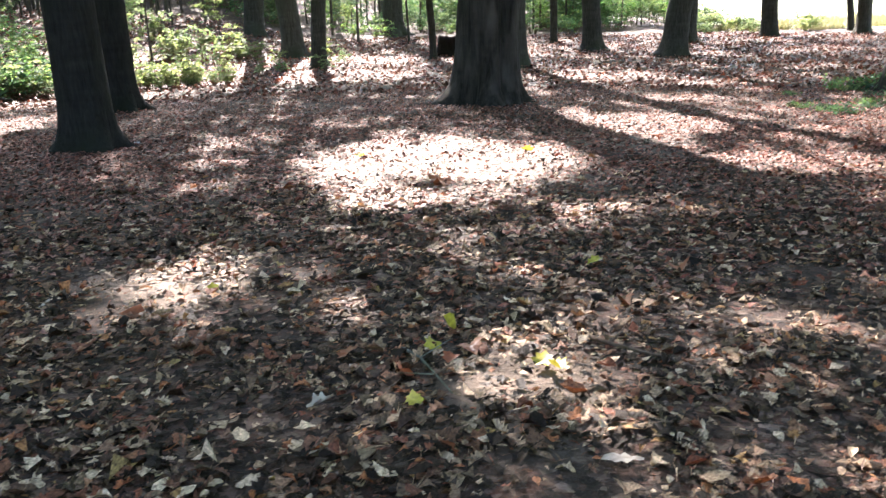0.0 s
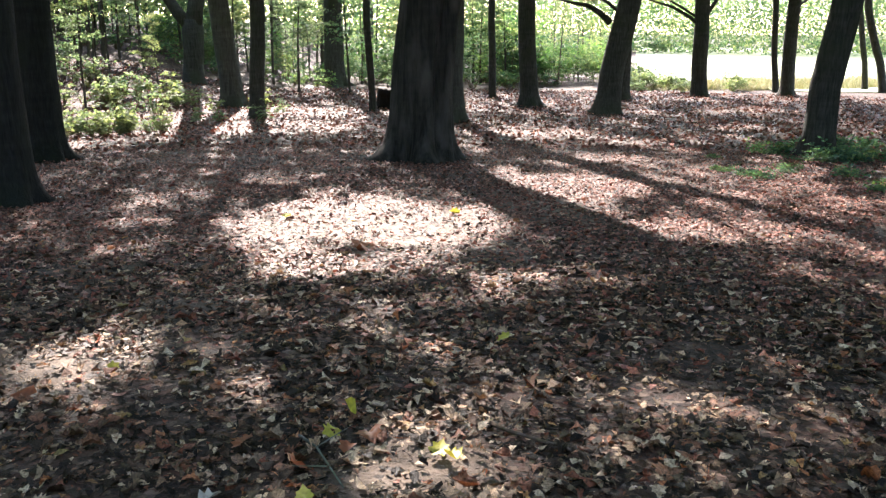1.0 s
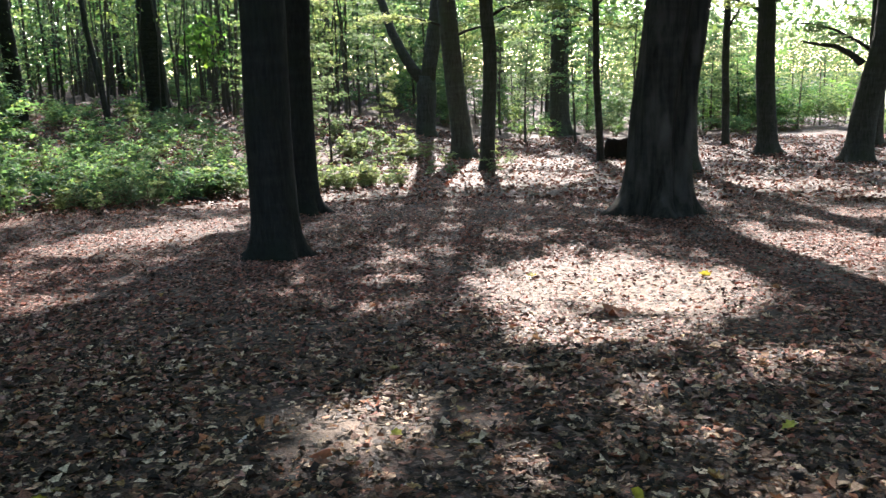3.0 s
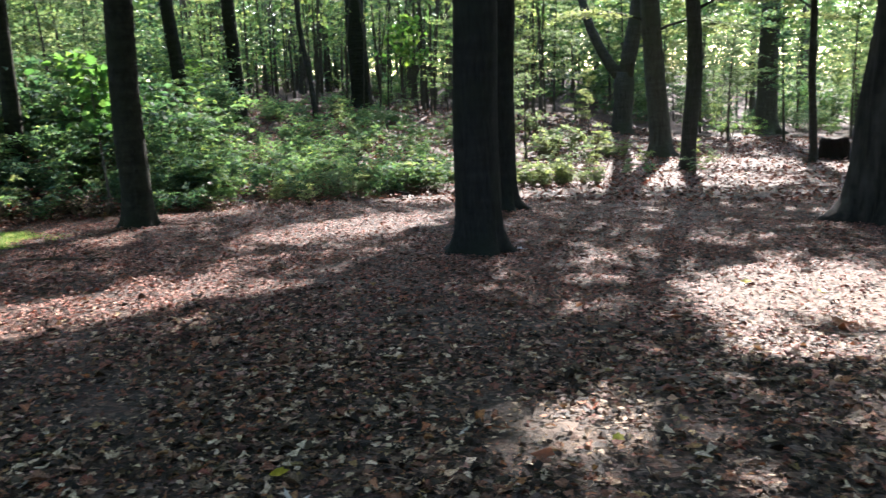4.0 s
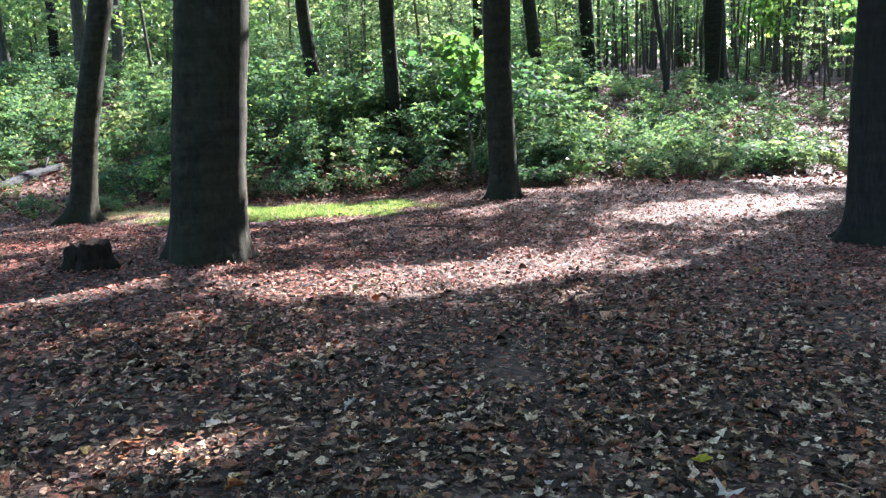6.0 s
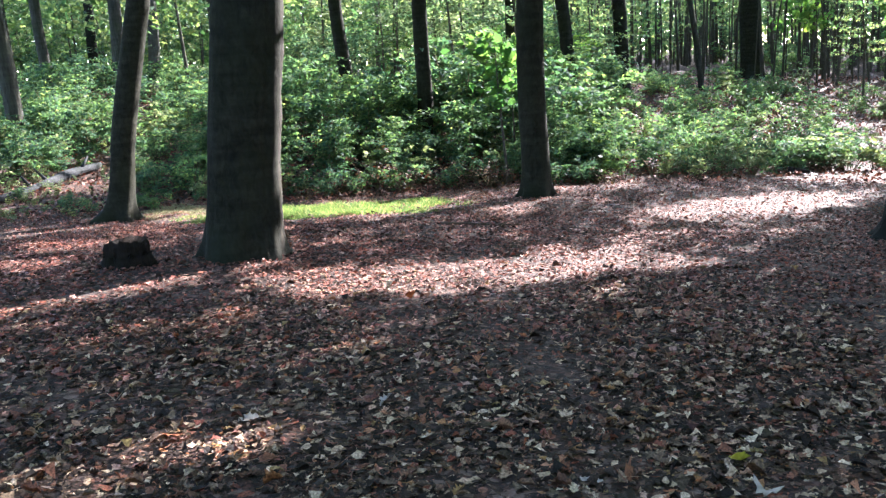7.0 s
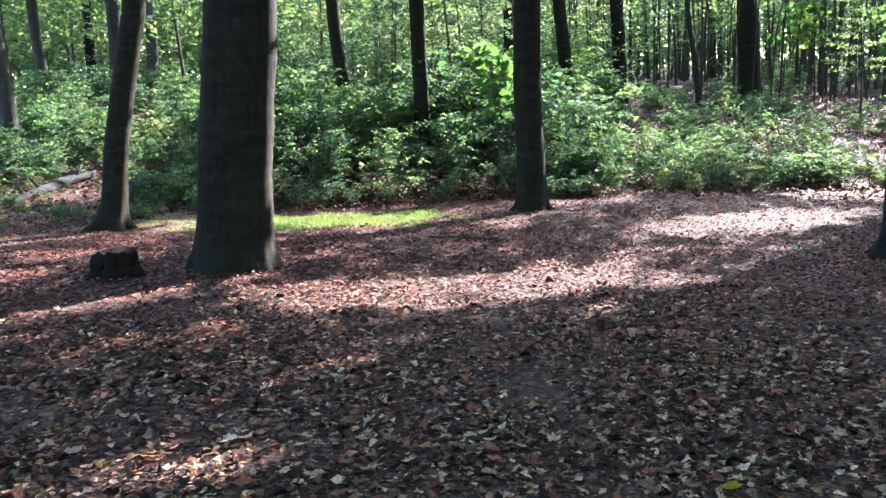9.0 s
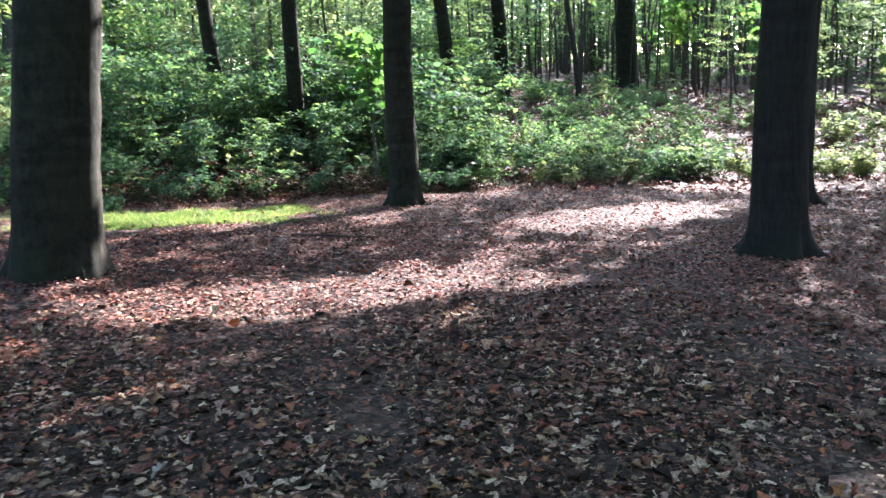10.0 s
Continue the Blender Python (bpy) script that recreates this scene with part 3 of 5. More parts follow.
    for k in range(2 if r < 0.18 else 4):
        h = random.uniform(0.4, 0.75) * tall
        q = np.interp(h, [p[2] for p in pts], [p[0] for p in pts]), np.interp(h, [p[2] for p in pts], [p[1] for p in pts])
        a, reach = random.uniform(0, 6.28), random.uniform(2.0, 4.0)
        line = [(q[0] + reach * s * math.cos(a + 0.3 * s), q[1] + reach * s * math.sin(a + 0.3 * s), h + 0.9 * reach * s * (1 - 0.3 * s)) for s in (0, 0.15, 0.4, 0.7, 1.0)]
        v, f = tube(line, [r * g for g in (0.36, 0.28, 0.2, 0.12, 0.05)], 7)
        part("limb", mesh("limb", v, f, mat, True), tr)
    for h, dx, dy, rise in LOW_LIMBS.get((x, y), ()):
        line = [(dx * s, dy * s, h + rise * s * (1.4 - 0.4 * s) + 0.12 * math.sin(5 * s)) for s in (0, 0.2, 0.45, 0.7, 1.0)]
        part("limb", mesh("limb", *tube(line, [r * g for g in (0.34, 0.26, 0.2, 0.14, 0.05)], 8), mat, True), tr)
    for h, dx, dy, rise, count in SPRAYS.get((x, y), ()):
        leafy_limb(tr, pts, r, h, dx, dy, rise, count, mat)
    return tr


def leafy_limb(tr, pts, r, h, dx, dy, rise, count, mat):
    """A thin low limb with side twigs that carry flat, layered sprays of leaves."""
    g = np.random.default_rng(int(abs(1000 * dx + 77 * dy + 13 * h)) + 3)
    at = [np.interp(h, [p[2] for p in pts], [p[k] for p in pts]) for k in (0, 1)]
    ss = np.array([0, 0.25, 0.5, 0.75, 1.0])
    line = np.stack([at[0] + dx * ss, at[1] + dy * ss, h + rise * ss + 0.35 * np.sin(2.6 * ss) - 0.2 * ss * ss], -1)
    wood, pos = [tube(line, [min(0.07, 0.25 * r) * k for k in (1, 0.75, 0.55, 0.35, 0.15)], 7)], []
    reach = math.hypot(dx, dy)
    twigs = max(6, count // 45)
    for k in range(twigs):
        u = g.uniform(0.25, 1.0)
        b = np.array([np.interp(u, ss, line[:, c]) for c in range(3)])
        a = math.atan2(dy, dx) + g.choice((-1, 1)) * g.uniform(0.3, 1.1)
        l = reach * g.uniform(0.2, 0.45) * (1.25 - 0.6 * u)
        tip = b + [l * math.cos(a), l * math.sin(a), g.uniform(-0.25, 0.1) * l]
        wood.append(tube([b, 0.5 * (b + tip) + [0, 0, 0.05], tip], [0.012, 0.008, 0.003], 4, cap=False))
        m = count // twigs
        q = g.uniform(0.1, 1.1, m)[:, None]
        pos.append(b + (tip - b) * q + g.normal(0, 1, (m, 3)) * np.array([0.12 * l + 0.05, 0.12 * l + 0.05, 0.05]))
    pos = np.concatenate(pos)
    limb = part("leafy_limb", mesh("leafy_limb", *join(*wood), mat, True), tr)
    v, f = leaves("blade", pos, turns(len(pos), 0.4, g), 0.125 * g.uniform(0.6, 1.3, len(pos)), 0.2, g)
    tagged(part("leaf_spray", mesh("leaf_spray", v, f, PALE_LEAF), limb, "flat layered sprays of pale green leaves"), kind="stuff")


SPRAYS = {
    (-5.25, 33.25): ((5.0, -3.0, -1.2, 0.3, 700), (4.6, 2.6, -1.0, 0.2, 520), (6.0, -1.0, -2.6, 0.0, 520)),
    (-3.64, 27.96): ((4.9, 2.2, 0.3, 0.4, 420), (5.4, -1.9, -0.6, 0.2, 420)),
    (-2.00, 47.20): ((5.2, -3.6, -2.2, 0.2, 900), (5.6, 3.4, -2.6, -0.2, 900), (6.6, 0.5, -3.6, -0.3, 700)),
    (0.09, 31.13): ((5.0, -1.6, -0.5, 0.3, 320), (5.6, 1.4, -0.8, 0.2, 320)),
    (6.18, 32.98): ((5.0, -2.4, -0.8, 0.5, 460), (5.3, 2.4, -0.4, 0.5, 520)),
    (15.11, 38.64): ((3.4, -4.2, 0.4, 1.7, 900), (4.2, 3.2, 0.3, 1.4, 800)),
    (19.47, 39.02): ((4.4, -2.8, -0.6, 0.6, 700), (4.0, 2.8, -0.5, 1.0, 700)),
    (8.24, 29.41): ((3.3, -2.6, 0.6, 1.2, 420),),
}


LOW_LIMBS = {(15.11, 38.64): ((3.0, -3.2, 0.6, 1.6), (3.6, 2.4, 0.5, 2.2)), (8.24, 29.41): ((3.1, -1.8, 0.4, 0.9),), (1.06, 16.35): ((3.4, 0.9, 0.3, 0.9),)}
trees = [(make_tree(*row), row) for row in TREES]


def make_forked_tree():
    x, y = -8.23, 40.77
    tr = thing("tree", x, y, float(at_ground(x, y)), "old tree forking low into two heavy limbs", "tree", "trees of the wood")
    pts = [(0, 0, -0.3), (0, 0, 0), (0.02, 0, 0.25), (0.05, 0, 0.7), (0.1, 0.0, 1.4), (0.12, 0, 2.2), (0.14, 0, 2.8)]
    part("trunk", mesh("trunk", *tube(pts, [0.62, 0.6, 0.52, 0.47, 0.45, 0.47, 0.42], 24, lambda i, a: 1 + 0.05 * np.cos(4 * a + i)), PALE_BARK, True), tr)
    left = [(0.0, 0, 2.5), (-0.5, 0.0, 3.1), (-1.0, 0.05, 3.9), (-1.5, 0.1, 4.9), (-2.0, 0.3, 6.4), (-3.2, 0.6, 9.0), (-4.5, 1, 12.0)]
    part("limb", mesh("limb", *tube(left, [0.3, 0.27, 0.24, 0.22, 0.2, 0.14, 0.05], 16), PALE_BARK, True), tr)
    right = [(0.16, 0, 2.5), (0.3, 0, 3.3), (0.48, 0, 4.2), (0.7, 0, 5.4), (0.9, 0, 8), (1.1, 0.2, 11), (1.2, 0.2, 15)]
    part("limb", mesh("limb", *tube(right, [0.4, 0.36, 0.37, 0.36, 0.3, 0.22, 0.06], 18), PALE_BARK, True), tr)
    return tr, ("fork", x, y, 0.45, (0, 0), (0, 0), 0.3, 15, "bark")


trees.append(make_forked_tree())

# ---- the crowns, one for each tree ----
# sunlit spots of the floor under the gaps between crowns: x, y, half width, half length, heading in degrees from +y to the left
GAPS_NEAR = [
    (0.1, 9.25, 1.5, 1.85, 4), (-0.45, 6.9, 0.5, 0.6, 20), (2.5, 9.3, 0.42, 1.3, 6), (3.5, 7.9, 0.9, 0.7, 0), (-7.4, 4.9, 0.55, 1.0, -25), (-6.6, 6.2, 0.75, 1.6, -22),
    (-6.0, 7.0, 0.5, 1.0, -30), (0.45, 6.9, 0.45, 0.45, 0), (1.6, 6.1, 0.75, 0.25, -12), (0.32, 3.28, 0.42, 0.27, 0), (-0.35, 3.15, 0.2, 0.14, 0), (1.3, 3.7, 0.25, 0.15, 0), (-1.38, 4.25, 0.33, 0.5, -20), (-7.5, 13.0, 0.95, 2.4, -8),
    (-4.25, 1.85, 0.42, 0.75, -23), (-10.9, 2.7, 0.6, 0.35, 0), (-12.6, 3.6, 1.2, 0.4, 0), (-20.6, 4.4, 1.0, 0.8, 0), (-11.6, 8.2, 0.9, 0.5, -20),
]
GAPS_HOLLOW = [
    (-10.6, 10.3, 0.8, 0.5, -20), (-13.4, 8.8, 2.0, 1.4, 0), (-14.4, 9.8, 1.6, 1.6, 0), (-16.0, 7.4, 1.2, 1.0, 0), (-8.2, 19.5, 2.2, 2.0, 0), (-3.5, 25.0, 3.2, 2.2, 0),
    (-6.5, 28, 2.5, 2.0, 0), (4.5, 22.5, 1.6, 2.0, 0), (0, 30, 2.5, 2.5, 0), (-12.6, 30.5, 2.4, 2.5, 0), (-9.5, 29, 3.0, 4.0, 0), (-8, 24, 1.5, 1.5, 0),
    (3.6, 12.5, 0.8, 1.4, 8), (-19, 12, 2.5, 2.0, 0), (-24.5, 7, 3.5, 2, 0), (-14.5, 18.8, 1.2, 1.0, 0), (7, 20, 1.2, 0.7, 0),
]
GAPS_BACK = [
    (10, 24, 1.8, 0.8, 0), (14, 31, 2.2, 1.2, 0), (2.3, 6.0, 0.35, 0.3, 0), (2.45, 12.0, 0.5, 2.6, 4), (4.5, 10.5, 0.6, 0.5, 0), (-8.65, 0.6, 0.6, 4.2, 7),
    (-16.2, 3.0, 0.6, 3.0, 7), (-6.3, 23.0, 2.4, 2.4, 0), (-18.4, 34.5, 1.6, 2.2, 0), (-13.6, 25.6, 2.0, 1.5, 0), (-16.5, 12.3, 1.4, 1.0, 0), (-9.4, 21.6, 1.5, 1.3, 0), (-10, 33, 4.5, 2.5, 0), (-3, 31, 4, 2.5, 0), (-17, 15, 2.5, 1.5, 0), (-22, 13, 3, 2, 0), (-24, 20, 3, 3, 0), (-15, 20, 2, 1.5, 0), (-29, 10.5, 5, 3.5, 0),
]
GAPS = GAPS_NEAR + GAPS_HOLLOW + GAPS_BACK


# spots where the crowns are thinned to let more sun onto the floor
VEILS = [
    (-1.3, 4.4, 0.55, 1.0, -30), (5.2, 11.5, 2.3, 4.6, 0), (1.5, 6.05, 0.6, 0.35, 0), (0.3, 3.0, 0.5, 0.35, 0), (-0.45, 2.6, 0.4, 0.4, 0), (1.25, 3.65, 0.5, 0.3, 0), (1.9, 3.9, 0.45, 0.35, 0), (0.75, 4.2, 0.65, 0.5, 0), (0.95, 5.5, 0.6, 0.5, 0),
    (-7.0, 5.6, 0.9, 1.9, -22), (-7.4, 13.2, 1.0, 2.6, -10), (-4.5, 1.5, 0.5, 0.9, -25), (-4.7, 5.7, 0.8, 0.5, 0), (-10.2, 2.6, 0.9, 0.6, 0),
]


def lit(x, y, spots=None):
    """How much a spot of the floor lies under a gap."""
    best = np.zeros_like(x)
    for cx, cy, w, l, turn in spots or GAPS:
        c, s = math.cos(radians(turn)), math.sin(radians(turn))
        u, v = (c * (x - cx) + s * (y - cy)) / w, (-s * (x - cx) + c * (y - cy)) / l
        best = np.maximum(best, 1.35 - (np.abs(u) ** 2.6 + np.abs(v) ** 2.6) ** 0.385 + 0.15 * wave(4 * x, 4 * y, 3.0) + 0.08 * wave(11 * x, 9 * y, 5.0))
    if spots:
        return np.clip(best, 0, 1)
    far = smooth01((np.hypot(x, y) - 44 + 9 * smooth01((-x - 1) / 5) + 4 * smooth01((x - 6) / 4)) / 8) * np.maximum(np.maximum(smooth01((x - 0.27 * y) / 3), 0.9 * smooth01((x - 1) / 3)), 0.7 * smooth01((wave(0.5 * x, 0.5 * y, 2.5) + 0.5) / 0.3))
    a = np.degrees(np.arctan2(-x, y))
    far = far * (1 - (0.4 + 0.5 * smooth01((a - 4) / 3) * smooth01((21 - a) / 3)) * smooth01((a - 2) / 5) * smooth01((46 - a) / 8)) * (1 - 0.72 * smooth01((a - 42) / 6) * smooth01((100 - a) / 8))
    return np.maximum(best, 1.5 * far)


def build_crowns(count=520000):
    r = np.random.default_rng(5)
    x, y = r.uniform(-62, 42, count), r.uniform(-34, 78, count)
    z = 6.8 + 9.5 * r.beta(1.6, 1.6, count)
    z = z + 1.0 * smooth01((-x - 15) / 20) - 3.6 * smooth01((np.hypot(x, y) - 36) / 8) * (z < 11)
    gz = height(x, y)
    gx, gy = x - SUN.x / SUN.z * (z + 0.6), y - SUN.y / SUN.z * (z + 0.6)
    gzz = height(gx, gy)
    gx, gy = x - SUN.x / SUN.z * (z - gzz), y - SUN.y / SUN.z * (z - gzz)
    dapple = 0.5 * wave(1.9 * gx, 1.1 * gy, 7.0) + 0.5 * wave(4.6 * gx, 2.6 * gy, 9.0)
    back = smooth01((np.hypot(gx, gy - 2) - 17) / 8)
    leafy = smooth01((-gx - 9.5) / 2) * smooth01((gy - 8.5) / 2.5)
    semi = smooth01((1.0 - np.hypot((gx + 7.3) / 2.6, (gy - 7.5) / 5.5)) / 0.5)
    glow = lit(gx, gy)
    hall = smooth01((1.0 - np.hypot((gx + 12.5) / 5.0, (gy - 6.5) / 4.2)) / 0.4)
    share = np.where(y < 7, 0.4, 1.0) * (1 - 0.35 * smooth01((glow + 0.15) / 0.45)) * (1 - 0.03 * (1 - back)) * (1 - 0.2 * smooth01((gx - 0.8) / 1.0) * smooth01((8 - gy) / 3)) * (1 - 0.2 * semi) * (1 - 0.15 * smooth01((1.0 - np.hypot((gx + 3.0) / 1.7, (gy - 9.5) / 4.5)) / 0.5)) * (1 - 0.45 * leafy) * (1 - 0.3 * hall) * (1 - 0.72 * lit(gx, gy, VEILS))
    dim = smooth01((1.15 - np.hypot((gx + 3.3) / 2.0, (gy - 4.2) / 3.6)) / 0.35)
    dim = np.maximum(dim, smooth01((1.2 - np.hypot((gx + 5.8) / 1.3, (gy - 1.2) / 1.3)) / 0.35))
    # leaves whose shadow would fall on the sunlit spots are left out
    keep = (glow < 0.35) & (dapple < 0.78 + 0.5 * dim - 0.35 * hall - 0.22 * smooth01((gx - 0.6) / 1.5) - 0.16 * smooth01((gy - 10.5) / 2) * (1 - back) - (0.47 - 0.2 * smooth01((gx - 1.5) / 2) * smooth01((30 - gy) / 5)) * back - 0.25 * smooth01((gy - 30) / 8) - (0.45 - 0.3 * back) * leafy - 0.22 * (1 - back) * smooth01((gx - 2.0) / 1.5) * smooth01((gy - 8) / 2)) & (r.uniform(0, 1, count) < share)
    pos = np.stack([x, y, z], -1)[keep]
    # extra unseen leaves overhead, added only to shade chosen spots of the floor
    m = 5400
    a, u, z = r.uniform(0, 6.28, m), np.sqrt(r.uniform(0, 1, m)), 6.8 + 9.5 * r.beta(1.6, 1.6, m)
    low = np.arange(m) % 2 == 0
    m2 = r.uniform(0, 1, m) < 0.5
    gx, gy = np.where(low, np.where(m2, -1.0 + 1.1 * u * np.cos(a), 1.6 + 1.2 * u * np.cos(a)), -3.4 + 1.9 * u * np.cos(a)), np.where(low, np.where(m2, 2.6 + 0.8 * u * np.sin(a), 5.1 + 0.5 * u * np.sin(a)), 4.2 + 3.4 * u * np.sin(a))
    up = z - height(gx, gy)
    more = np.stack([gx + SUN.x / SUN.z * up, gy + SUN.y / SUN.z * up, z], -1)
    pos = np.concatenate([pos, more[(lit(gx, gy) < 0.3) & (lit(gx, gy, VEILS) < 0.2)]])
    bx, by = np.array([t[1][1] for t in trees]), np.array([t[1][2] for t in trees])
    weight = np.array([1.0 if t[1][3] > 0.2 else 1.8 for t in trees])
    owner = np.empty(len(pos), int)
    for s in range(0, len(pos), 20000):
        d = np.hypot(pos[s:s + 20000, None, 0] - bx, pos[s:s + 20000, None, 1] - by) * weight
        owner[s:s + 20000] = d.argmin(1)
    for k, (tr, row) in enumerate(trees):
        mine = pos[owner == k]
        if len(mine) < 5:
            continue
        mine = mine - np.array(tr.matrix_basis.translation)
        size = r.uniform(0.42, 0.80, len(mine))
        if math.hypot(row[1], row[2]) > 24 and row[0] != "behind":
            mine, size = np.concatenate([mine, mine + r.normal(0, 0.22, mine.shape)]), 0.66 * np.concatenate([size, size])
        v, f = leaves("card", mine, turns(len(mine), 0.6, r), size, 0.2, r)
        part("crown", mesh("crown", v, f, CANOPY_BACKLIT if math.hypot(row[1], row[2]) > 24 else CANOPY), tr)


build_crowns()


# ---- undergrowth ----
def shrub_mesh(seed, tall, wide, count, size, shape="oval", layers=False):
    r = np.random.default_rng(seed)
    stems, tips = [], []
    for k in range(r.integers(7, 12)):
        a, reach, h = r.uniform(0, 6.28), wide * r.uniform(0.2, 0.8), tall * r.uniform(0.55, 1.0)
        bx, by = 0.12 * wide * math.cos(a), 0.12 * wide * math.sin(a)
        line = [(bx + reach * s ** 1.4 * math.cos(a + 0.4 * s), by + reach * s ** 1.4 * math.sin(a + 0.4 * s), h * s * (1.15 - 0.15 * s) - 0.05) for s in (0, 0.3, 0.6, 0.85, 1.0)]
        stems.append(tube([line[0], line[2], line[4]], [0.012, 0.009, 0.003], 3, cap=False))
        tips.append(np.array(line))
    per = 9
    n = max(4, count // per)
    k, s = r.integers(0, len(tips), n), r.uniform(0.15, 1.0, n) ** 0.7
    grid = np.array([0, 0.3, 0.6, 0.85, 1.0])
    p = np.stack([[np.interp(b, grid, tips[a][:, c]) for a, b in zip(k, s)] for c in range(3)], -1)
    p = p + r.normal(0, 1, (n, 3)) * 0.10 * wide * np.array([1, 1, 0.5])
    if layers:
        p[:, 2] = np.round(p[:, 2] / 0.2) * 0.2 + r.normal(0, 0.03, n)
    way, long = r.uniform(0, 6.28, n), np.clip(wide * r.uniform(0.25, 0.6, n), 2.2 * size, 6.0 * size)
    rise = r.normal(0.12, 0.25, n)
    step = (np.arange(per) + 0.5) / per
    side = np.where(np.arange(per) % 2, 1.0, -1.0)
    along = step[None] * long[:, None]
    off = side[None] * size * 0.45 * r.uniform(0.6, 1.3, (n, per))
    x = p[:, None, 0] + along * np.cos(way)[:, None] - off * np.sin(way)[:, None]
    y = p[:, None, 1] + along * np.sin(way)[:, None] + off * np.cos(way)[:, None]
    z = p[:, None, 2] + along * rise[:, None] - 0.5 * along * along / (wide + 0.2) + r.normal(0, 0.02, (n, per))
    q = np.stack([x, y, np.abs(z) + 0.02], -1).reshape(-1, 3)
    face = (way[:, None] + side[None] * 0.85 + r.normal(0, 0.3, (n, per))).ravel()
    m = len(q)
    lv = leaves(shape, q, heading(face, 0.42, r), size * r.uniform(0.6, 1.3, m), 0.25, r)
    return join(*stems), lv


def shrub_thing(name, label, category, seed, tall, wide, count, size, material, group, shape="oval", layers=False):
    ob = thing(name, 0, 0, 0, label, category, group)
    st, lv = shrub_mesh(seed, tall, wide, count, size, shape, layers)
    tagged(part("stem_tangle", mesh("stem_tangle", *st, STEM), ob), kind="stuff")
    part("foliage", mesh("foliage", *lv, material), ob)
    return ob


def scatter(protos, spots):
    """Copies of the kinds at (x, y, scale), the first of each kind at the first spots."""
    used = set()
    for x, y, s in spots:
        k = random.randrange(len(protos))
        ob = protos[k]
        m = pose(x, y, float(at_ground(x, y)) - 0.01, 0, 0, random.uniform(0, 360))
        if k not in used:
            used.add(k)
            ob.matrix_basis = m
            ob.scale = (s, s, s * random.uniform(0.85, 1.15))
        else:
            c = copy_thing(ob, m)
            c.scale = (s, s, s * random.uniform(0.85, 1.15))
    for k, ob in enumerate(protos):
        if k not in used:
            x, y, s = spots[0]
            ob.matrix_basis = pose(x + 0.5, y + 0.5, float(at_ground(x + 0.5, y + 0.5)))


def clear(x, y, gap=0.0):
    return all(math.hypot(x - row[1], y - row[2]) > row[3] * 1.6 + gap for _, row in trees)


FRONT = ([6, 11.5, 16.5, 22.5, 34, 52.8, 60, 66, 72, 80, 90], [27, 23.5, 22.5, 21.6, 18.6, 19.8, 19.5, 19.0, 20.0, 20.0, 20.0])


def off_log(x, y):
    """True where a plant hides no part of the fallen logs from the walk."""
    for ax, ay, bx, by in ((-19.9, 1.2, -21.3, 5.1), (-21.3, 5.1, -24.1, 8.5)):
        for k in (1.0, 0.965, 0.93, 0.895):
            px, py, qx, qy = k * ax - 0.8 * (1 - k), k * ay, k * bx - 0.8 * (1 - k), k * by
            u = min(1.0, max(0.0, ((x - px) * (qx - px) + (y - py) * (qy - py)) / ((qx - px) ** 2 + (qy - py) ** 2)))
            if math.hypot(x - px - u * (qx - px), y - py - u * (qy - py)) < 0.55:
                return False
    return True


def belt(count, a0, a1, deep0, deep1, s0, s1, gap=0.3):
    """Spots behind the undergrowth's front edge, by the angle left of +y seen from the walk."""
    spots = []
    while len(spots) < count:
        a, d = random.uniform(a0, a1), random.uniform(deep0, deep1)
        d += np.interp(a, *FRONT)
        x, y = -0.8 - d * math.sin(radians(a)), d * math.cos(radians(a))
        if clear(x, y, gap) and off_log(x, y) and not (5 < a < 26 and math.hypot(x, y) > 24 and random.random() < 0.93 - 0.4 * (a > 21)):
            spots.append((x, y, random.uniform(s0, s1)))
    return spots


def ring(count, a0, a1, d0, d1, s0, s1):
    spots = []
    while len(spots) < count:
        a, d = radians(random.uniform(a0, a1)), random.uniform(d0, d1)
        x, y = -0.8 - d * math.sin(a), d * math.cos(a)
        if clear(x, y, 0.3) and not (x > 0.28 * y + 0.5 and math.hypot(x, y) > 45):
            spots.append((x, y, random.uniform(s0, s1)))
    return spots


def log_side(count):
    """Spots along both sides of the fallen log."""
    spots = []
    for k in range(count):
        s, off = random.uniform(-0.1, 1.05), random.choice((-0.6, 1)) * random.uniform(0.6, 1.1)
        spots.append((-19.2 - 4.9 * s + 0.83 * off, 1.2 + 7.3 * s + 0.56 * off, random.uniform(0.25, 0.6)))
    return spots


def log_near(count):
    """Spots of small seedlings before the log's upper end."""
    spots = []
    for k in range(count):
        s, off = random.uniform(0.45, 1.25), random.uniform(0.2, 1.5)
        spots.append((-19.2 - 4.9 * s + 0.83 * off, 1.2 + 7.3 * s + 0.56 * off, random.uniform(0.14, 0.3)))
    return spots


tall_shrubs = [shrub_thing("shrub", "leafy green shrub in the wood's undergrowth", "shrub", 20 + k, 1.7, 0.9, 900, 0.11, SHRUB, "shrubs of the undergrowth", "blade", k % 2 == 0) for k in range(4)]
scatter(tall_shrubs, belt(45, 37, 62, 0.6, 4, 0.5, 1.0) + belt(55, 37, 62, 3.5, 12, 1.0, 1.9) + belt(70, 36, 88, 8, 24, 0.7, 1.3) + belt(40, 58, 90, 3, 12, 0.5, 0.9) + belt(60, 60, 90, 10, 28, 0.7, 1.2))
low_shrubs = [shrub_thing("bramble", "low bramble clump with green leaves on the forest floor", "bramble", 40 + k, 0.75, 0.6, 420, 0.092, SHRUB, "brambles of the undergrowth", "blade") for k in range(4)]
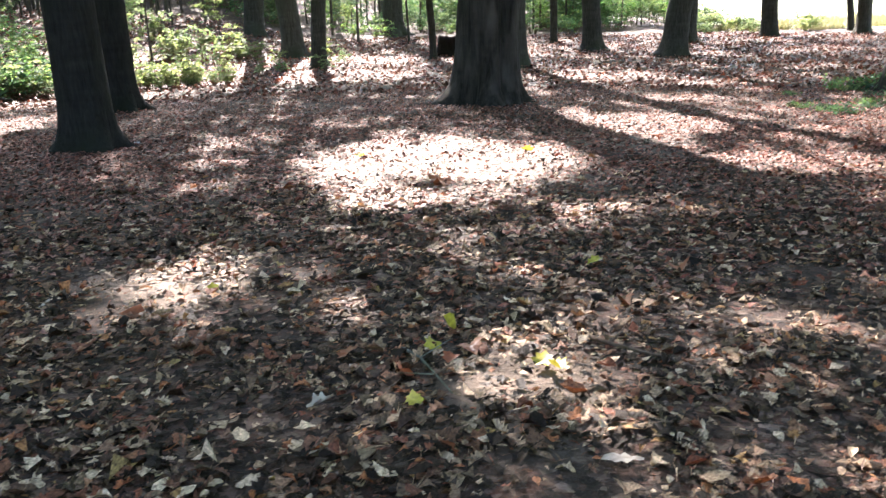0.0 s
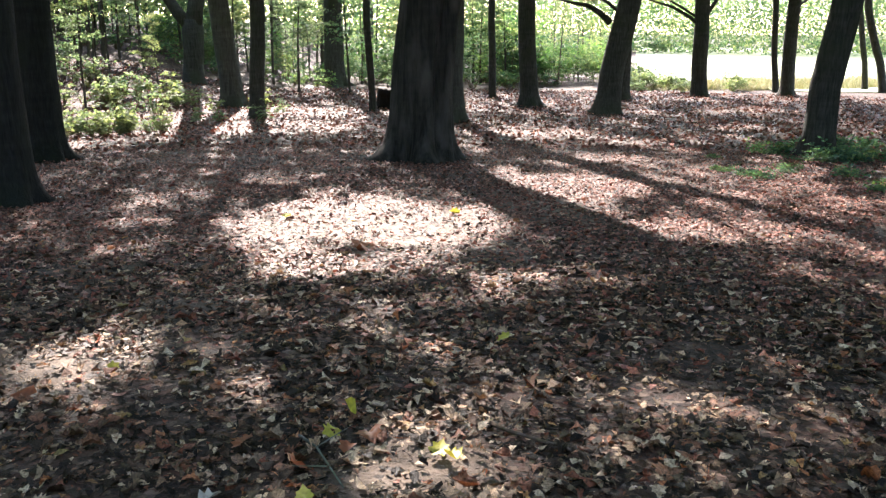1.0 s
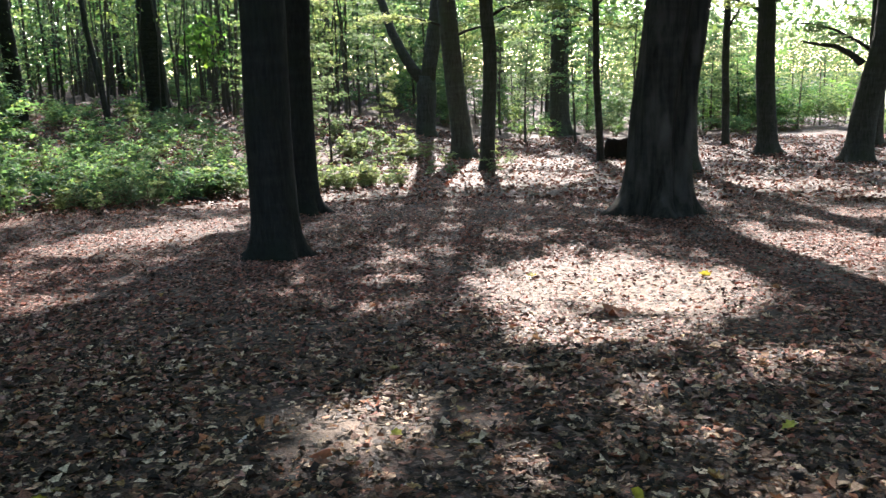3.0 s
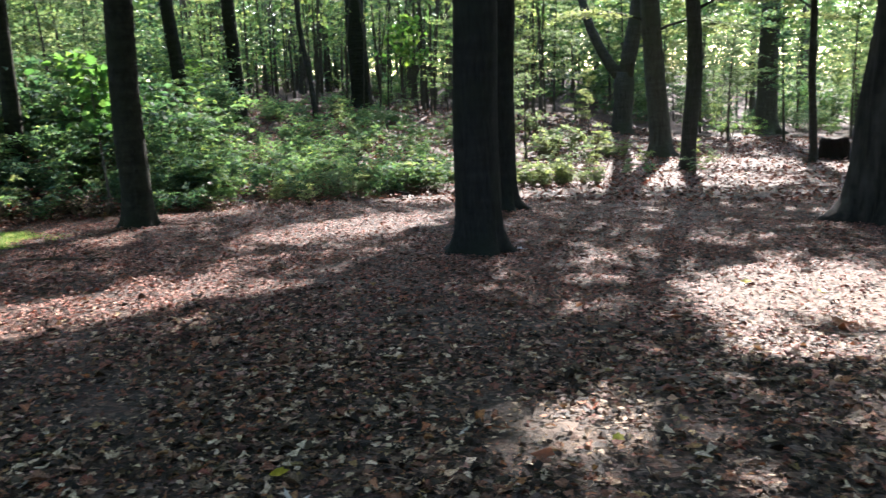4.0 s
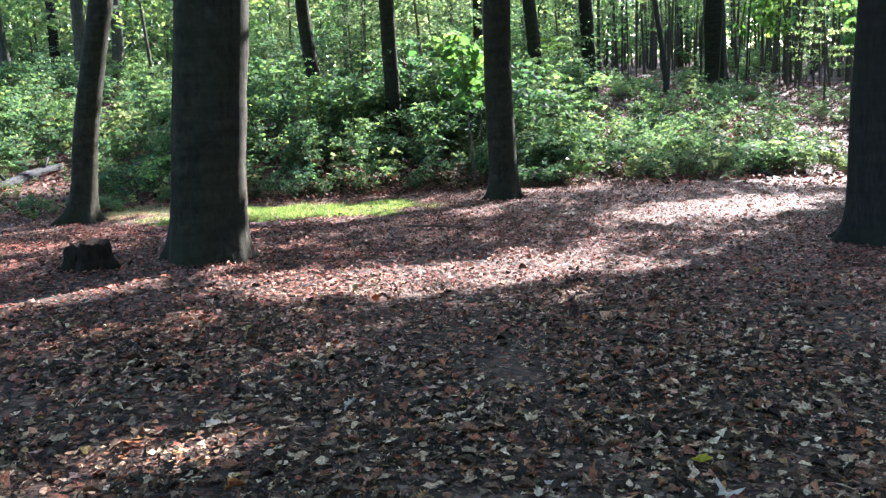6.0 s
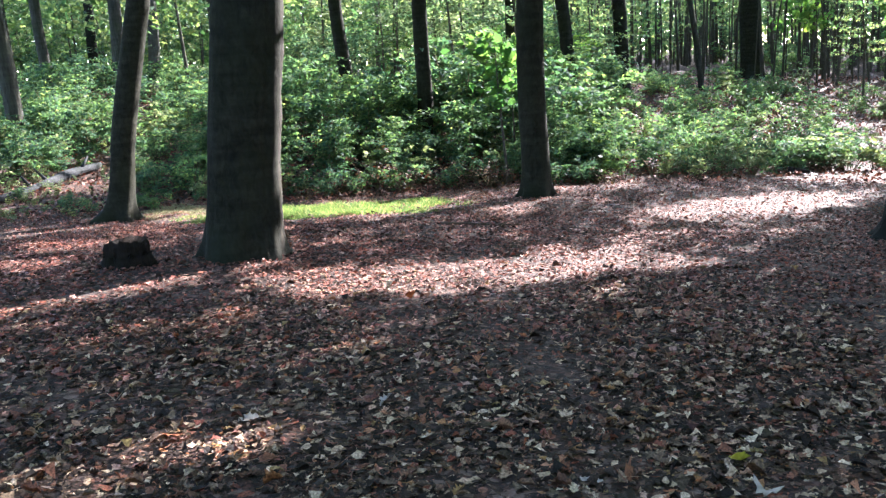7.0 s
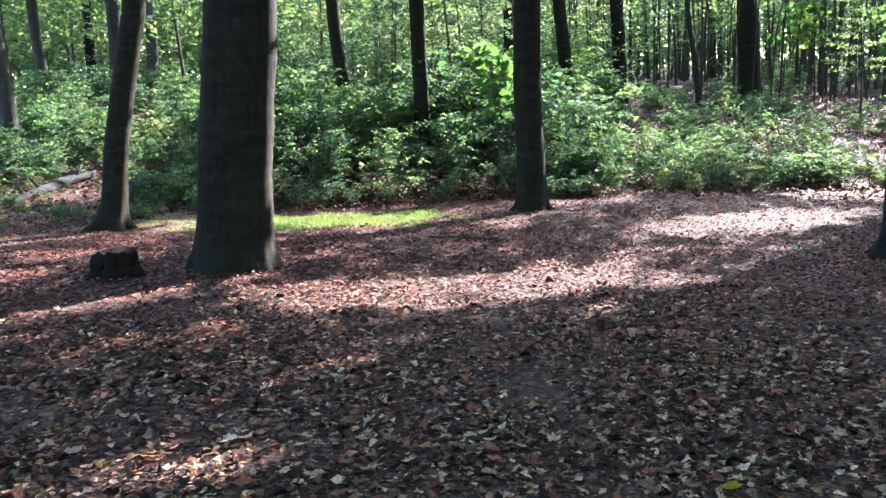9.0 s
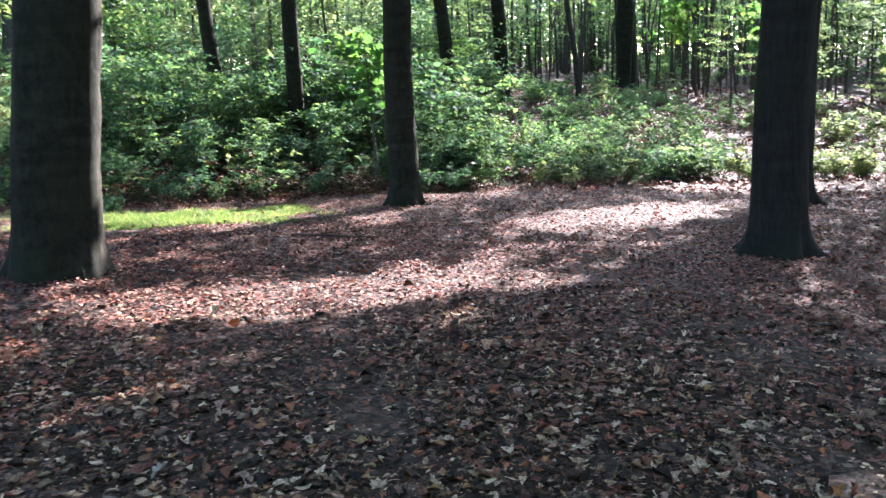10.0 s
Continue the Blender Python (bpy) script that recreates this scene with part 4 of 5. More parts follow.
scatter(low_shrubs, belt(60, 20, 40, 0.0, 6, 0.7, 1.15) + belt(30, 36, 60, -0.4, 1.2, 0.5, 0.9, 0.2) + belt(55, 60, 88, 0.0, 12, 0.6, 1.2) + belt(10, 8, 20, 0.2, 3, 0.4, 0.7) + belt(30, 10, 34, 6, 24, 0.5, 1.0) + belt(60, 21, 42, 3, 16, 0.6, 1.1) + belt(70, 58, 88, -1.8, 4, 0.3, 0.6) + log_side(16))


def thicket(name, label, seed, spots):
    """Many low plants further back, joined."""
    stems, lvs = [], []
    kinds = [shrub_mesh(seed + k, 0.75, 0.62, 200, 0.115, "card") for k in range(4)]
    for x, y, s in spots:
        st, lv = random.choice(kinds)
        a = random.uniform(0, 6.28)
        c, q = math.cos(a) * s, math.sin(a) * s
        m, p = np.array([[c, q, 0], [-q, c, 0], [0, 0, s * random.uniform(0.8, 1.2)]]), np.array([x, y, float(at_ground(x, y)) - 0.01])
        stems.append((st[0] @ m + p, st[1]))
        lvs.append((lv[0] @ m + p, lv[1]))
    tagged(new(name, mesh(name, *join(*lvs), SHRUB)), label, "undergrowth", kind="stuff")
    tagged(new(name + "_stems", mesh(name + "_stems", *join(*stems), STEM)), "thin stems of the low green undergrowth", "undergrowth", kind="stuff")


thicket("undergrowth", "low green plants covering the slope under trees", 240, belt(150, 58, 92, 0.3, 24, 0.7, 1.3) + belt(130, 16, 42, 4, 24, 0.6, 1.2) + ring(60, 2, 30, 44, 56, 1.0, 1.6) + ring(60, -13, 3, 45, 56, 0.9, 1.5))
dry = [shrub_thing("dry_bramble", "withered brown bramble at the undergrowth's edge", "bramble", 50 + k, 0.6, 0.7, 110, 0.08, LITTER, "withered brambles", "blade") for k in range(2)]
scatter(dry, belt(40, 22, 42, 4, 14, 0.8, 1.4) + belt(22, 44, 62, -0.6, 0.8, 0.7, 1.2, 0.2) + belt(10, 24, 42, -0.3, 2, 0.6, 1.0, 0.2))
lime_shrubs = [shrub_thing("seedling", "sunlit light green seedling on the forest floor", "seedling", 60 + k, 0.8, 0.45, 130, 0.12, PALE_LEAF, "light green seedlings", "blade", True) for k in range(3)]
scatter(lime_shrubs, belt(26, 18, 34, 0.0, 3.5, 0.6, 1.1) + belt(34, 9, 20, -0.5, 3, 0.5, 0.95) + belt(46, 38, 80, 0.3, 9, 0.6, 1.3) + ring(40, 4, 21, 26, 37, 0.4, 1.1) + ring(22, 11, 20, 31, 37, 0.8, 1.7) + belt(12, 20, 30, 4, 22, 0.7, 1.4) + belt(60, 60, 90, 2, 20, 0.8, 1.5) + log_side(6) + [(random.uniform(-23.5, -17.8), random.uniform(2.5, 10.0), random.uniform(0.2, 0.36)) for k in range(60)] + log_near(44))


def right_spots(count, x0, x1, y0, y1, s0, s1):
    spots = []
    while len(spots) < count:
        x, y = random.uniform(x0, x1), random.uniform(y0, y1)
        if clear(x, y, 0.1):
            spots.append((x, y, random.uniform(s0, s1)))
    return spots


ivy = [shrub_thing("ivy_patch", "low dark ivy patch creeping over leaf litter", "ivy", 80 + k, 0.28, 0.75, 300, 0.085, SHRUB, "ivy beside the leaning tree", "blade") for k in range(3)]
scatter(ivy, [(x, y, s) for x, y, s in right_spots(34, 6.0, 12, 9.5, 17, 0.35, 0.7) if x - 5.6 > 0.35 * abs(y - 13.5)] + right_spots(14, 8.0, 11, 15.2, 18.5, 0.7, 1.1))
edge = [shrub_thing("bush", "bright yellow-green bush at the sunny clearing's edge", "bush", 90 + k, 0.9, 1.0, 420, 0.14, PALE_LEAF, "bushes at the clearing", "blade") for k in range(3)]
scatter(edge, right_spots(10, 12.2, 20, 41.0, 46, 0.6, 1.1) + [(random.uniform(12.0, 16.5), random.uniform(43.5, 46.5), random.uniform(0.9, 1.6)) for k in range(7)] + right_spots(12, 38, 95, 122, 150, 1.5, 2.6))


# ---- young trees ----
def sapling_mesh(seed, tall, reach, count, size, low=0.25, shape="card"):
    r = np.random.default_rng(seed)
    line = [(0.05 * tall * math.sin(1.3 * s + seed) * s, 0.05 * tall * math.cos(1.1 * s + seed) * s, tall * s - 0.1) for s in np.linspace(0, 1, 8)]
    wood = [tube(line, np.linspace(0.011 * tall, 0.004, 8), 7, cap=False)]
    pos = []
    n = int(5 + tall * 2.2)
    for k in range(n):
        s = low + (1 - low) * (k + r.uniform(0, 1)) / n
        b = np.array([np.interp(s, np.linspace(0, 1, 8), [p[c] for p in line]) for c in range(3)])
        a, l = r.uniform(0, 6.28), reach * r.uniform(0.5, 1.0) * (1.15 - 0.75 * s)
        tip = b + [l * math.cos(a), l * math.sin(a), l * r.uniform(0.0, 0.35)]
        mid = 0.5 * (b + tip) + [0, 0, 0.08 * l]
        wood.append(tube([b, mid, tip], [0.009, 0.006, 0.003], 4, cap=False))
        m = max(3, int(count / n))
        q = r.uniform(0.2, 1.05, m)[:, None]
        p = b + (tip - b) * q + r.normal(0, 1, (m, 3)) * np.array([0.17 * l, 0.17 * l, 0.05]) * (0.5 + q)
        pos.append(p)
    pos = np.concatenate(pos)
    return wood[0], join(*wood[1:]), leaves(shape, pos, turns(len(pos), 0.8 if shape == "maple" else 0.5, r), size * r.uniform(0.6, 1.25, len(pos)), 0.2, r)


def sapling_thing(name, label, seed, tall, reach, count, size, material, group, low=0.25, shape="card"):
    ob = thing(name, 0, 0, 0, label, "young tree", group)
    stem, twigs, lv = sapling_mesh(seed, tall, reach, count, size, low, shape)
    part("stem", mesh("stem", *stem, POLE_BARK, True), ob)
    tagged(part("twig_tangle", mesh("twig_tangle", *twigs, POLE_BARK), ob), kind="stuff")
    part("foliage", mesh("foliage", *lv, material), ob)
    return ob


beech = [sapling_thing("young_beech", "young beech with layered sprays of backlit leaves", 100 + k, 6.0, 2.2, 1500, 0.165, (FAR_LEAF, PALE_LEAF)[k % 2], "young beeches", 0.3) for k in range(4)]
scatter(beech, [(-12.6, 38.5, 1.0), (-10.6, 41.5, 1.15), (-6.6, 42.5, 1.2), (-3.4, 41.0, 1.1), (-1.0, 40.5, 1.0), (-13.8, 33.5, 0.75), (1.8, 43.0, 1.1)] + ring(12, -4, 10, 46, 60, 0.8, 1.3) + ring(26, 10, 32, 44, 62, 0.8, 1.4) + ring(20, 36, 56, 30, 52, 0.7, 1.3) + ring(20, 56, 88, 48, 62, 0.7, 1.3) + ring(14, -11, -2, 46, 62, 0.8, 1.3) + ring(5, -16, -11, 53, 62, 0.6, 0.8) + [(-9.3, 29.0, 0.72), (-8.6, 35.8, 0.5)])
hazel = [shrub_thing("hazel_bush", "dense green hazel bush at the back of the wood", "bush", 160 + k, 3.2, 1.7, 820, 0.18, (FAR_LEAF, LIME, SHRUB)[k], "hazel bushes", "card", True) for k in range(3)]
scatter(hazel, ring(46, -12, 13, 47, 57, 0.45, 0.8) + ring(14, -6, 12, 50, 62, 0.6, 1.1) + ring(12, 12, 34, 50, 64, 0.8, 1.5) + ring(36, 34, 56, 34, 62, 0.8, 1.4) + ring(38, 56, 90, 50, 66, 0.8, 1.4) + ring(26, -11, -4, 48, 66, 0.8, 1.4) + ring(34, -16, -9, 49, 60, 0.6, 1.1))
poles = [sapling_thing("pole_tree", "thin dark pole-like young tree in a thicket", 120 + k, 9.0, 1.2, 420, 0.14, CANOPY, "thicket of thin trees", 0.38) for k in range(3)]
scatter(poles, ring(40, 14, 36, 42, 58, 0.7, 1.2) + ring(22, -18, 6, 48, 66, 0.5, 0.9) + ring(26, 34, 75, 34, 62, 0.6, 1.1))
maples = [sapling_thing("young_maple", "young maple with large bright yellow-green leaves", 140 + k, 3.4, 1.6, 170, 0.24, LIME, "young maples", 0.55, "maple") for k in range(2)]
scatter(maples, [(-14.3, 14.3, 1.15), (-14.9, 15.2, 1.0), (-19.6, 39.3, 1.15), (-18.5, 39.6, 1.05), (-17.2, 37.2, 1.2), (-13.9, 36.6, 1.1)])


# ---- far woods ----
def build_far_woods():
    r = np.random.default_rng(8)
    n = 310000
    a, d = np.radians(np.where(r.uniform(0, 1, n) < 0.85, r.uniform(-40, 100, n), r.uniform(-180, 180, n))), r.uniform(58, 105, n)
    d = np.where(np.abs(a - 0.6) > 1.3, 0.6 * d, d)
    x, y = -0.8 - d * np.sin(a), d * np.cos(a)
    d = np.where((x > 0.1 * y) & (x < 1.3 * y), d + 70, np.where((x > -0.16 * y) & (y > 0), d + 22, d))
    x, y = -0.8 - d * np.sin(a), d * np.cos(a)
    clump = wave(0.35 * x, 0.35 * y, 2.0)
    z = height(x, y) + r.uniform(0, 1, n) ** 0.8 * (12 + 5 * clump)
    keep = wave(0.9 * x + 0.4 * z, 0.9 * y + 0.9 * z, 5.0) < 0.7
    pos = np.stack([x, y, z], -1)[keep]
    v, f = leaves("card", pos, turns(len(pos), 0.9, r), r.uniform(0.3, 0.7, len(pos)) * np.where((pos[:, 0] > 0.1 * pos[:, 1]) & (pos[:, 1] > 0), 0.75, 1.0), 0.2, r)
    m = 70000
    a, d = np.radians(r.uniform(-50, -5, m)), r.uniform(124, 150, m)
    x, y = -0.8 - d * np.sin(a), d * np.cos(a)
    more = np.stack([x, y, height(x, y) + r.uniform(0, 1, m) ** 0.9 * (13 + 4 * wave(0.15 * x, 0.15 * y, 3.0))], -1)
    v, f = join((v, f), leaves("card", more, turns(m, 0.9, r), r.uniform(0.34, 0.64, m), 0.2, r))
    tagged(new("far_woods", mesh("far_woods", v, f, FAR_LEAF)), "distant sunlit woodland foliage", "woods", kind="stuff")
    # leaves out of view behind the walk, added to keep sky light off the trunks
    n = 22000
    a, d = np.radians(r.uniform(100, 322, n)), r.uniform(20, 38, n)
    x, y = -0.8 - d * np.sin(a), d * np.cos(a)
    pos = np.stack([x, y, height(x, y) + r.uniform(0, 1, n) * 13], -1)
    v, f = leaves("card", pos, turns(n, 0.9, r), r.uniform(0.5, 1.0, n), 0.2, r)
    tagged(new("unseen_leaf_screen", mesh("unseen_leaf_screen", v, f, CANOPY)), "unseen leaf screen behind the walk that blocks low sky light", "woods", kind="stuff")
    trunks = []
    for k in range(170):
        a, d = radians(r.uniform(-36, 98)), r.uniform(60, 98)
        x, y = -0.8 - d * math.sin(a), d * math.cos(a)
        if 0.1 * y < x < 1.3 * y:
            continue
        h = float(height(x, y))
        trunks.append(tube([(x, y, h - 0.3), (x + r.normal(0, 0.2), y, h + 6), (x + r.normal(0, 0.5), y, h + 14)], [r.uniform(0.12, 0.35), 0.18, 0.1], 7, cap=False))
    tagged(new("far_trunks", mesh("far_trunks", *join(*trunks), POLE_BARK, True)), "distant dark trunks of the wood", "woods", kind="stuff")


build_far_woods()


def build_thin_stems():
    """A thicket of bare thin stems under the far crowns."""
    r = np.random.default_rng(18)
    made = 0
    while made < 190:
        a, d = radians(r.uniform(15, 40)), r.uniform(40, 62)
        x, y = -0.8 - d * math.sin(a), d * math.cos(a)
        if not clear(x, y, 0.2):
            continue
        made += 1
        w, tall = r.uniform(0.025, 0.075), r.uniform(6, 10)
        dx, dy = r.normal(0, 0.35, 2)
        line = [(0, 0, -0.1), (0.3 * dx, 0.3 * dy, 0.35 * tall), (dx + r.normal(0, 0.15), dy, 0.7 * tall), (1.6 * dx, 1.4 * dy, tall)]
        ob = new("thin_tree", mesh("thin_tree", *tube(line, [w, 0.85 * w, 0.65 * w, 0.3 * w], 6, cap=False), POLE_BARK, True))
        ob.location = (x, y, float(height(x, y)))
        tagged(ob, "bare thin grey-brown young tree in a thicket", "young tree", "thicket of bare stems")


build_thin_stems()


# ---- grass in the sunny hollow ----
def build_grass(name, n, cx, cy, rx, ry, h0, h1, material, label, seed, w=0.008):
    r = np.random.default_rng(seed)
    u, a = np.sqrt(r.uniform(0, 1, n)), r.uniform(0, 6.28, n)
    x, y = cx + rx * u * np.cos(a) - 0.5 * u * np.sin(a), cy + ry * u * np.sin(a) + 0.24 * rx * u * np.cos(a)
    keep = wave(2.2 * x, 2.2 * y, 3.0) + 0.8 * wave(6 * x, 6 * y, 1.0) + r.normal(0, 0.3, n) > -0.5 + 1.1 * u * u
    x, y, u = x[keep], y[keep], u[keep]
    n = len(x)
    pos = np.stack([x, y, at_ground(x, y)], -1)
    h = r.uniform(h0, h1, n) * (1.15 - 0.6 * u) * (0.75 + 0.5 * wave(3 * x, 3 * y, 5.0))
    t, b = r.uniform(0, 6.28, n), r.normal(0, 0.6, (n, 2)) * h[:, None]
    side = np.stack([np.cos(t), np.sin(t), 0 * t], -1) * w
    tip = pos + np.stack([b[:, 0], b[:, 1], h], -1)
    v = np.stack([pos - side, pos + side, tip], 1).reshape(-1, 3)
    f = np.arange(3 * n).reshape(-1, 3)
    tagged(new(name, mesh(name, v, f, material)), label, "grass", kind="stuff")


build_grass("grass", 52000, -14.1, 8.9, 3.0, 2.5, 0.03, 0.16, GRASS, "short bright green grass in a sunny hollow", 3)
build_grass("meadow_grass", 26000, 24, 46.5, 11, 3.2, 0.25, 0.9, STRAW, "long pale grass at the edge of the sunny clearing", 6, 0.022)
build_grass("dry_grass", 20000, -16.7, 7.9, 1.6, 1.5, 0.03, 0.10, STRAW, "pale dry grass beside the green grass", 4)


# ---- stump, log, dead wood ----
def build_stump(x, y, wide, tall, label, seed, material):
    r = np.random.default_rng(seed)
    ob = thing("tree_stump", x, y, float(at_ground(x, y)), label, "stump")
    hs = [-0.12, 0.0, 0.06, 0.14, 0.45 * tall, 0.75 * tall, tall]
    rad = [0.7 * wide, 0.64 * wide, 0.58 * wide, 0.53 * wide, 0.51 * wide, 0.50 * wide, 0.47 * wide]
    ph = r.uniform(0, 6)
    v, f = tube([(0, 0, h) for h in hs], rad, 36, lambda i, a: 1 + (0.16 if i < 3 else 0.07) * np.cos(5 * a + ph) + 0.05 * np.sin(9 * a + i) + 0.03 * np.sin(17 * a))
    top = slice(6 * 36, 7 * 36)
    v[top, 2] += 0.012 * np.sin(2 * np.arange(36) * 2 * np.pi / 36 + ph) + r.normal(0, 0.014, 36)
    v[-1, 2] = tall - 0.14
    part("bark", mesh("bark", v, f, material, True), ob)
    v, f = tube([(0, 0, tall - 0.17), (0, 0, tall - 0.10)], [0.40 * wide, 0.34 * wide], 24, lambda i, a: 1 + 0.05 * np.cos(6 * a))
    part("cut_face", mesh("cut_face", v, f, ROT), ob, "rotten cracked wood")


build_stump(-9.85, 3.42, 0.46, 0.29, "dark rotten tree stump in brown leaf litter", 1, ROT)
build_stump(0.75, 32.4, 0.95, 0.75, "dark old stump behind the massive beech", 2, ROT)


def build_stick(name, pts, r0, label, category, material, seg=8, forks=0):
    x, y = pts[0][0], pts[0][1]
    ob = thing(name, x, y, float(at_ground(x, y)), label, category)
    line = [(px - x, py - y, float(at_ground(px, py)) - float(at_ground(x, y)) + pz) for px, py, pz in pts]
    n = len(line)
    part("stem", mesh("stem", *tube(line, [r0 * (1 - 0.65 * i / (n - 1)) for i in range(n)], seg, lambda i, a: 1 + 0.1 * np.sin(3 * a + 1.7 * i) + 0.06 * np.sin(7 * a - 2.3 * i)), material, True), ob)
    for k in range(forks):
        a = Vector(line[1 + k % (n - 2)])
        d = Vector((random.uniform(-1, 1), random.uniform(-1, 1), 0.3)).normalized() * (line[-1][0] ** 2 + line[-1][1] ** 2) ** 0.5 * 0.3
        part("side_twig", mesh("side_twig", *tube([a, a + d * 0.5, a + d], [r0 * 0.5, r0 * 0.35, r0 * 0.15], 5), material, True), ob)


def build_log(a, b, r0, r1, sag, label, seed):
    """A weathered log with knots, flaking ridges and splintered ends."""
    r = np.random.default_rng(seed)
    z0 = float(at_ground(*a[:2]))
    ob = thing("fallen_log", a[0], a[1], z0, label, "log")
    n, seg = 22, 22
    line, rad = [], []
    for i in range(n):
        s = i / (n - 1)
        x, y = a[0] + s * (b[0] - a[0]) + 0.07 * math.sin(5 * s + seed), a[1] + s * (b[1] - a[1]) + 0.05 * math.sin(7 * s)
        line.append((x - a[0], y - a[1], float(at_ground(x, y)) - z0 + a[2] + s * (b[2] - a[2]) - sag * math.sin(math.pi * s)))
        rad.append((r0 + s * (r1 - r0)) * (1 + 0.12 * math.sin(9 * s + seed)) * (0.72 if i in (0, n - 1) else 1.0))
    knots = [(r.integers(2, n - 2), r.uniform(0, 6.28)) for k in range(5)]

    def shape(i, ang):
        k = 1 + 0.09 * np.sin(3 * ang + 0.5 * i) + 0.06 * np.sin(8 * ang + 0.2 * i) + r.normal(0, 0.018, seg)
        for ki, ka in knots:
            if ki == i:
                k = k + 0.35 * np.exp(-((np.angle(np.exp(1j * (ang - ka)))) / 0.3) ** 2)
        return k

    part("stem", mesh("stem", *tube(line, rad, seg, shape), LOG_BARK, True), ob)
    for ki, ka in knots[:3]:
        p = Vector(line[ki])
        d = Vector((0.55 * math.cos(ka), 0.3 * math.sin(ka), 0.35))
        part("branch_stub", mesh("branch_stub", *tube([p, p + 0.6 * d, p + d], [0.05, 0.035, 0.02], 7), LOG_BARK, True), ob)


build_log((-19.9, 1.2, 0.05), (-21.3, 5.1, 0.08), 0.09, 0.10, 0.0, "pale weathered log sunk into leaf litter", 1)
build_log((-21.3, 5.15, 0.06), (-24.1, 8.5, 0.14), 0.10, 0.12, 0.02, "grey weathered log half hidden among green plants", 2)
build_stick("dead_branch", [(-9.79, 8.04, 0.02), (-9.4, 8.2, 0.05), (-9.0, 8.38, 0.03), (-8.71, 8.49, 0.04)], 0.022, "dead branch lying on brown leaves", "branch", TWIG, 7, 2)
build_stick("short_log", [(-9.75, 18.9, 0.08), (-9.55, 18.98, 0.09), (-9.3, 19.08, 0.08)], 0.09, "short dark log before bright seedlings", "log", DARK_BARK, 12, 0)
build_stick("twig", [(-0.11, 3.34, 0.03), (-0.03, 3.2, 0.045), (0.03, 3.03, 0.03), (0.09, 2.86, 0.025)], 0.007, "thin pale forked twig on bare soil", "twig", LIGHT_BARK, 6, 2)
build_stick("twig", [(0.70, 3.42, 0.03), (0.76, 3.3, 0.05), (0.9, 3.18, 0.045), (1.02, 3.15, 0.03)], 0.011, "thin brown twig in leaf litter", "twig", TWIG, 6, 1)
build_stick("twig", [(0.02, 3.02, 0.03), (0.1, 3.12, 0.04), (0.22, 3.26, 0.03)], 0.005, "thin brown twig in leaf litter", "twig", TWIG, 6, 1)


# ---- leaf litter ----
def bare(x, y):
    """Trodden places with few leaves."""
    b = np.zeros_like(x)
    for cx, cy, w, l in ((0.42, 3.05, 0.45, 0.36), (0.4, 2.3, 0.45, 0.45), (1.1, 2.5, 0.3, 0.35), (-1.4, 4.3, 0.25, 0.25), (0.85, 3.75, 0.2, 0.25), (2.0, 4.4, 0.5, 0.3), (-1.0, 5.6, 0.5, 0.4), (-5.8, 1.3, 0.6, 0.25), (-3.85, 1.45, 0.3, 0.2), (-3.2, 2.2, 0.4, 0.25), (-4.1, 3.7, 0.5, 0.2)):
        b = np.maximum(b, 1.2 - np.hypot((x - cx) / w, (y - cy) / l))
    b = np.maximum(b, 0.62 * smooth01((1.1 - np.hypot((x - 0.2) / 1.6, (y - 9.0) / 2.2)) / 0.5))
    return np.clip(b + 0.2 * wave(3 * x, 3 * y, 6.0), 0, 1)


def build_litter(name, count, d0, d1, shapes, s0, s1, tilt, curl, lift, seed, material, a0=-48, a1=95):
    r = np.random.default_rng(seed)
    a, d = np.radians(r.uniform(a0, a1, count)), np.sqrt(r.uniform(d0 * d0, d1 * d1, count))
    if d0 == 8.0:
        d = 9.0 * np.sqrt(r.uniform(0, 1, count))
    x, y = -0.4 - d * np.sin(a), d * np.cos(a)
    fade = 1 - smooth01((d - 4.5) / 5.0) if d0 < 2 else smooth01((d - 3.5) / 3.5) * (1 - smooth01((d - 10) / 7)) if d0 < 3.4 else smooth01((d - 4.0) / 6.0) if d0 < 8 else 1.0
    patchy = np.clip((0.62 if d0 < 2 else 0.9) + 0.5 * wave(1.7 * x, 1.7 * y, 8.0) + 0.35 * wave(5.5 * x, 5.5 * y, 3.0), 0.12 if d0 < 2 else 0.4, 1.0)
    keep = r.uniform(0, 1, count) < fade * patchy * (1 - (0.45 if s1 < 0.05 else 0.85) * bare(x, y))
    keep &= (((x + 14.3) / 2.9) ** 2 + ((y - 8.3) / 2.0) ** 2 > 1 + 0.6 * wave(2 * x, 2 * y, 3.0)) | (r.uniform(0, 1, count) < 0.3)
    x, y = x[keep], y[keep]
    n = len(x)
    pos = np.stack([x, y, at_ground(x, y) + lift * r.uniform(0.15, 1.0, n)], -1)
    size = s0 + (s1 - s0) * r.beta(1.5, 2.6, n)
    rot = turns(n, tilt, r)
    which = r.integers(0, len(shapes), n)
    bits = [leaves(sh, pos[which == k], rot[which == k], size[which == k], curl, r) for k, sh in enumerate(shapes)]
    tagged(new(name, mesh(name, *join(*bits), material)), "dry brown fallen leaves covering the forest floor", "fallen leaves", kind="stuff")


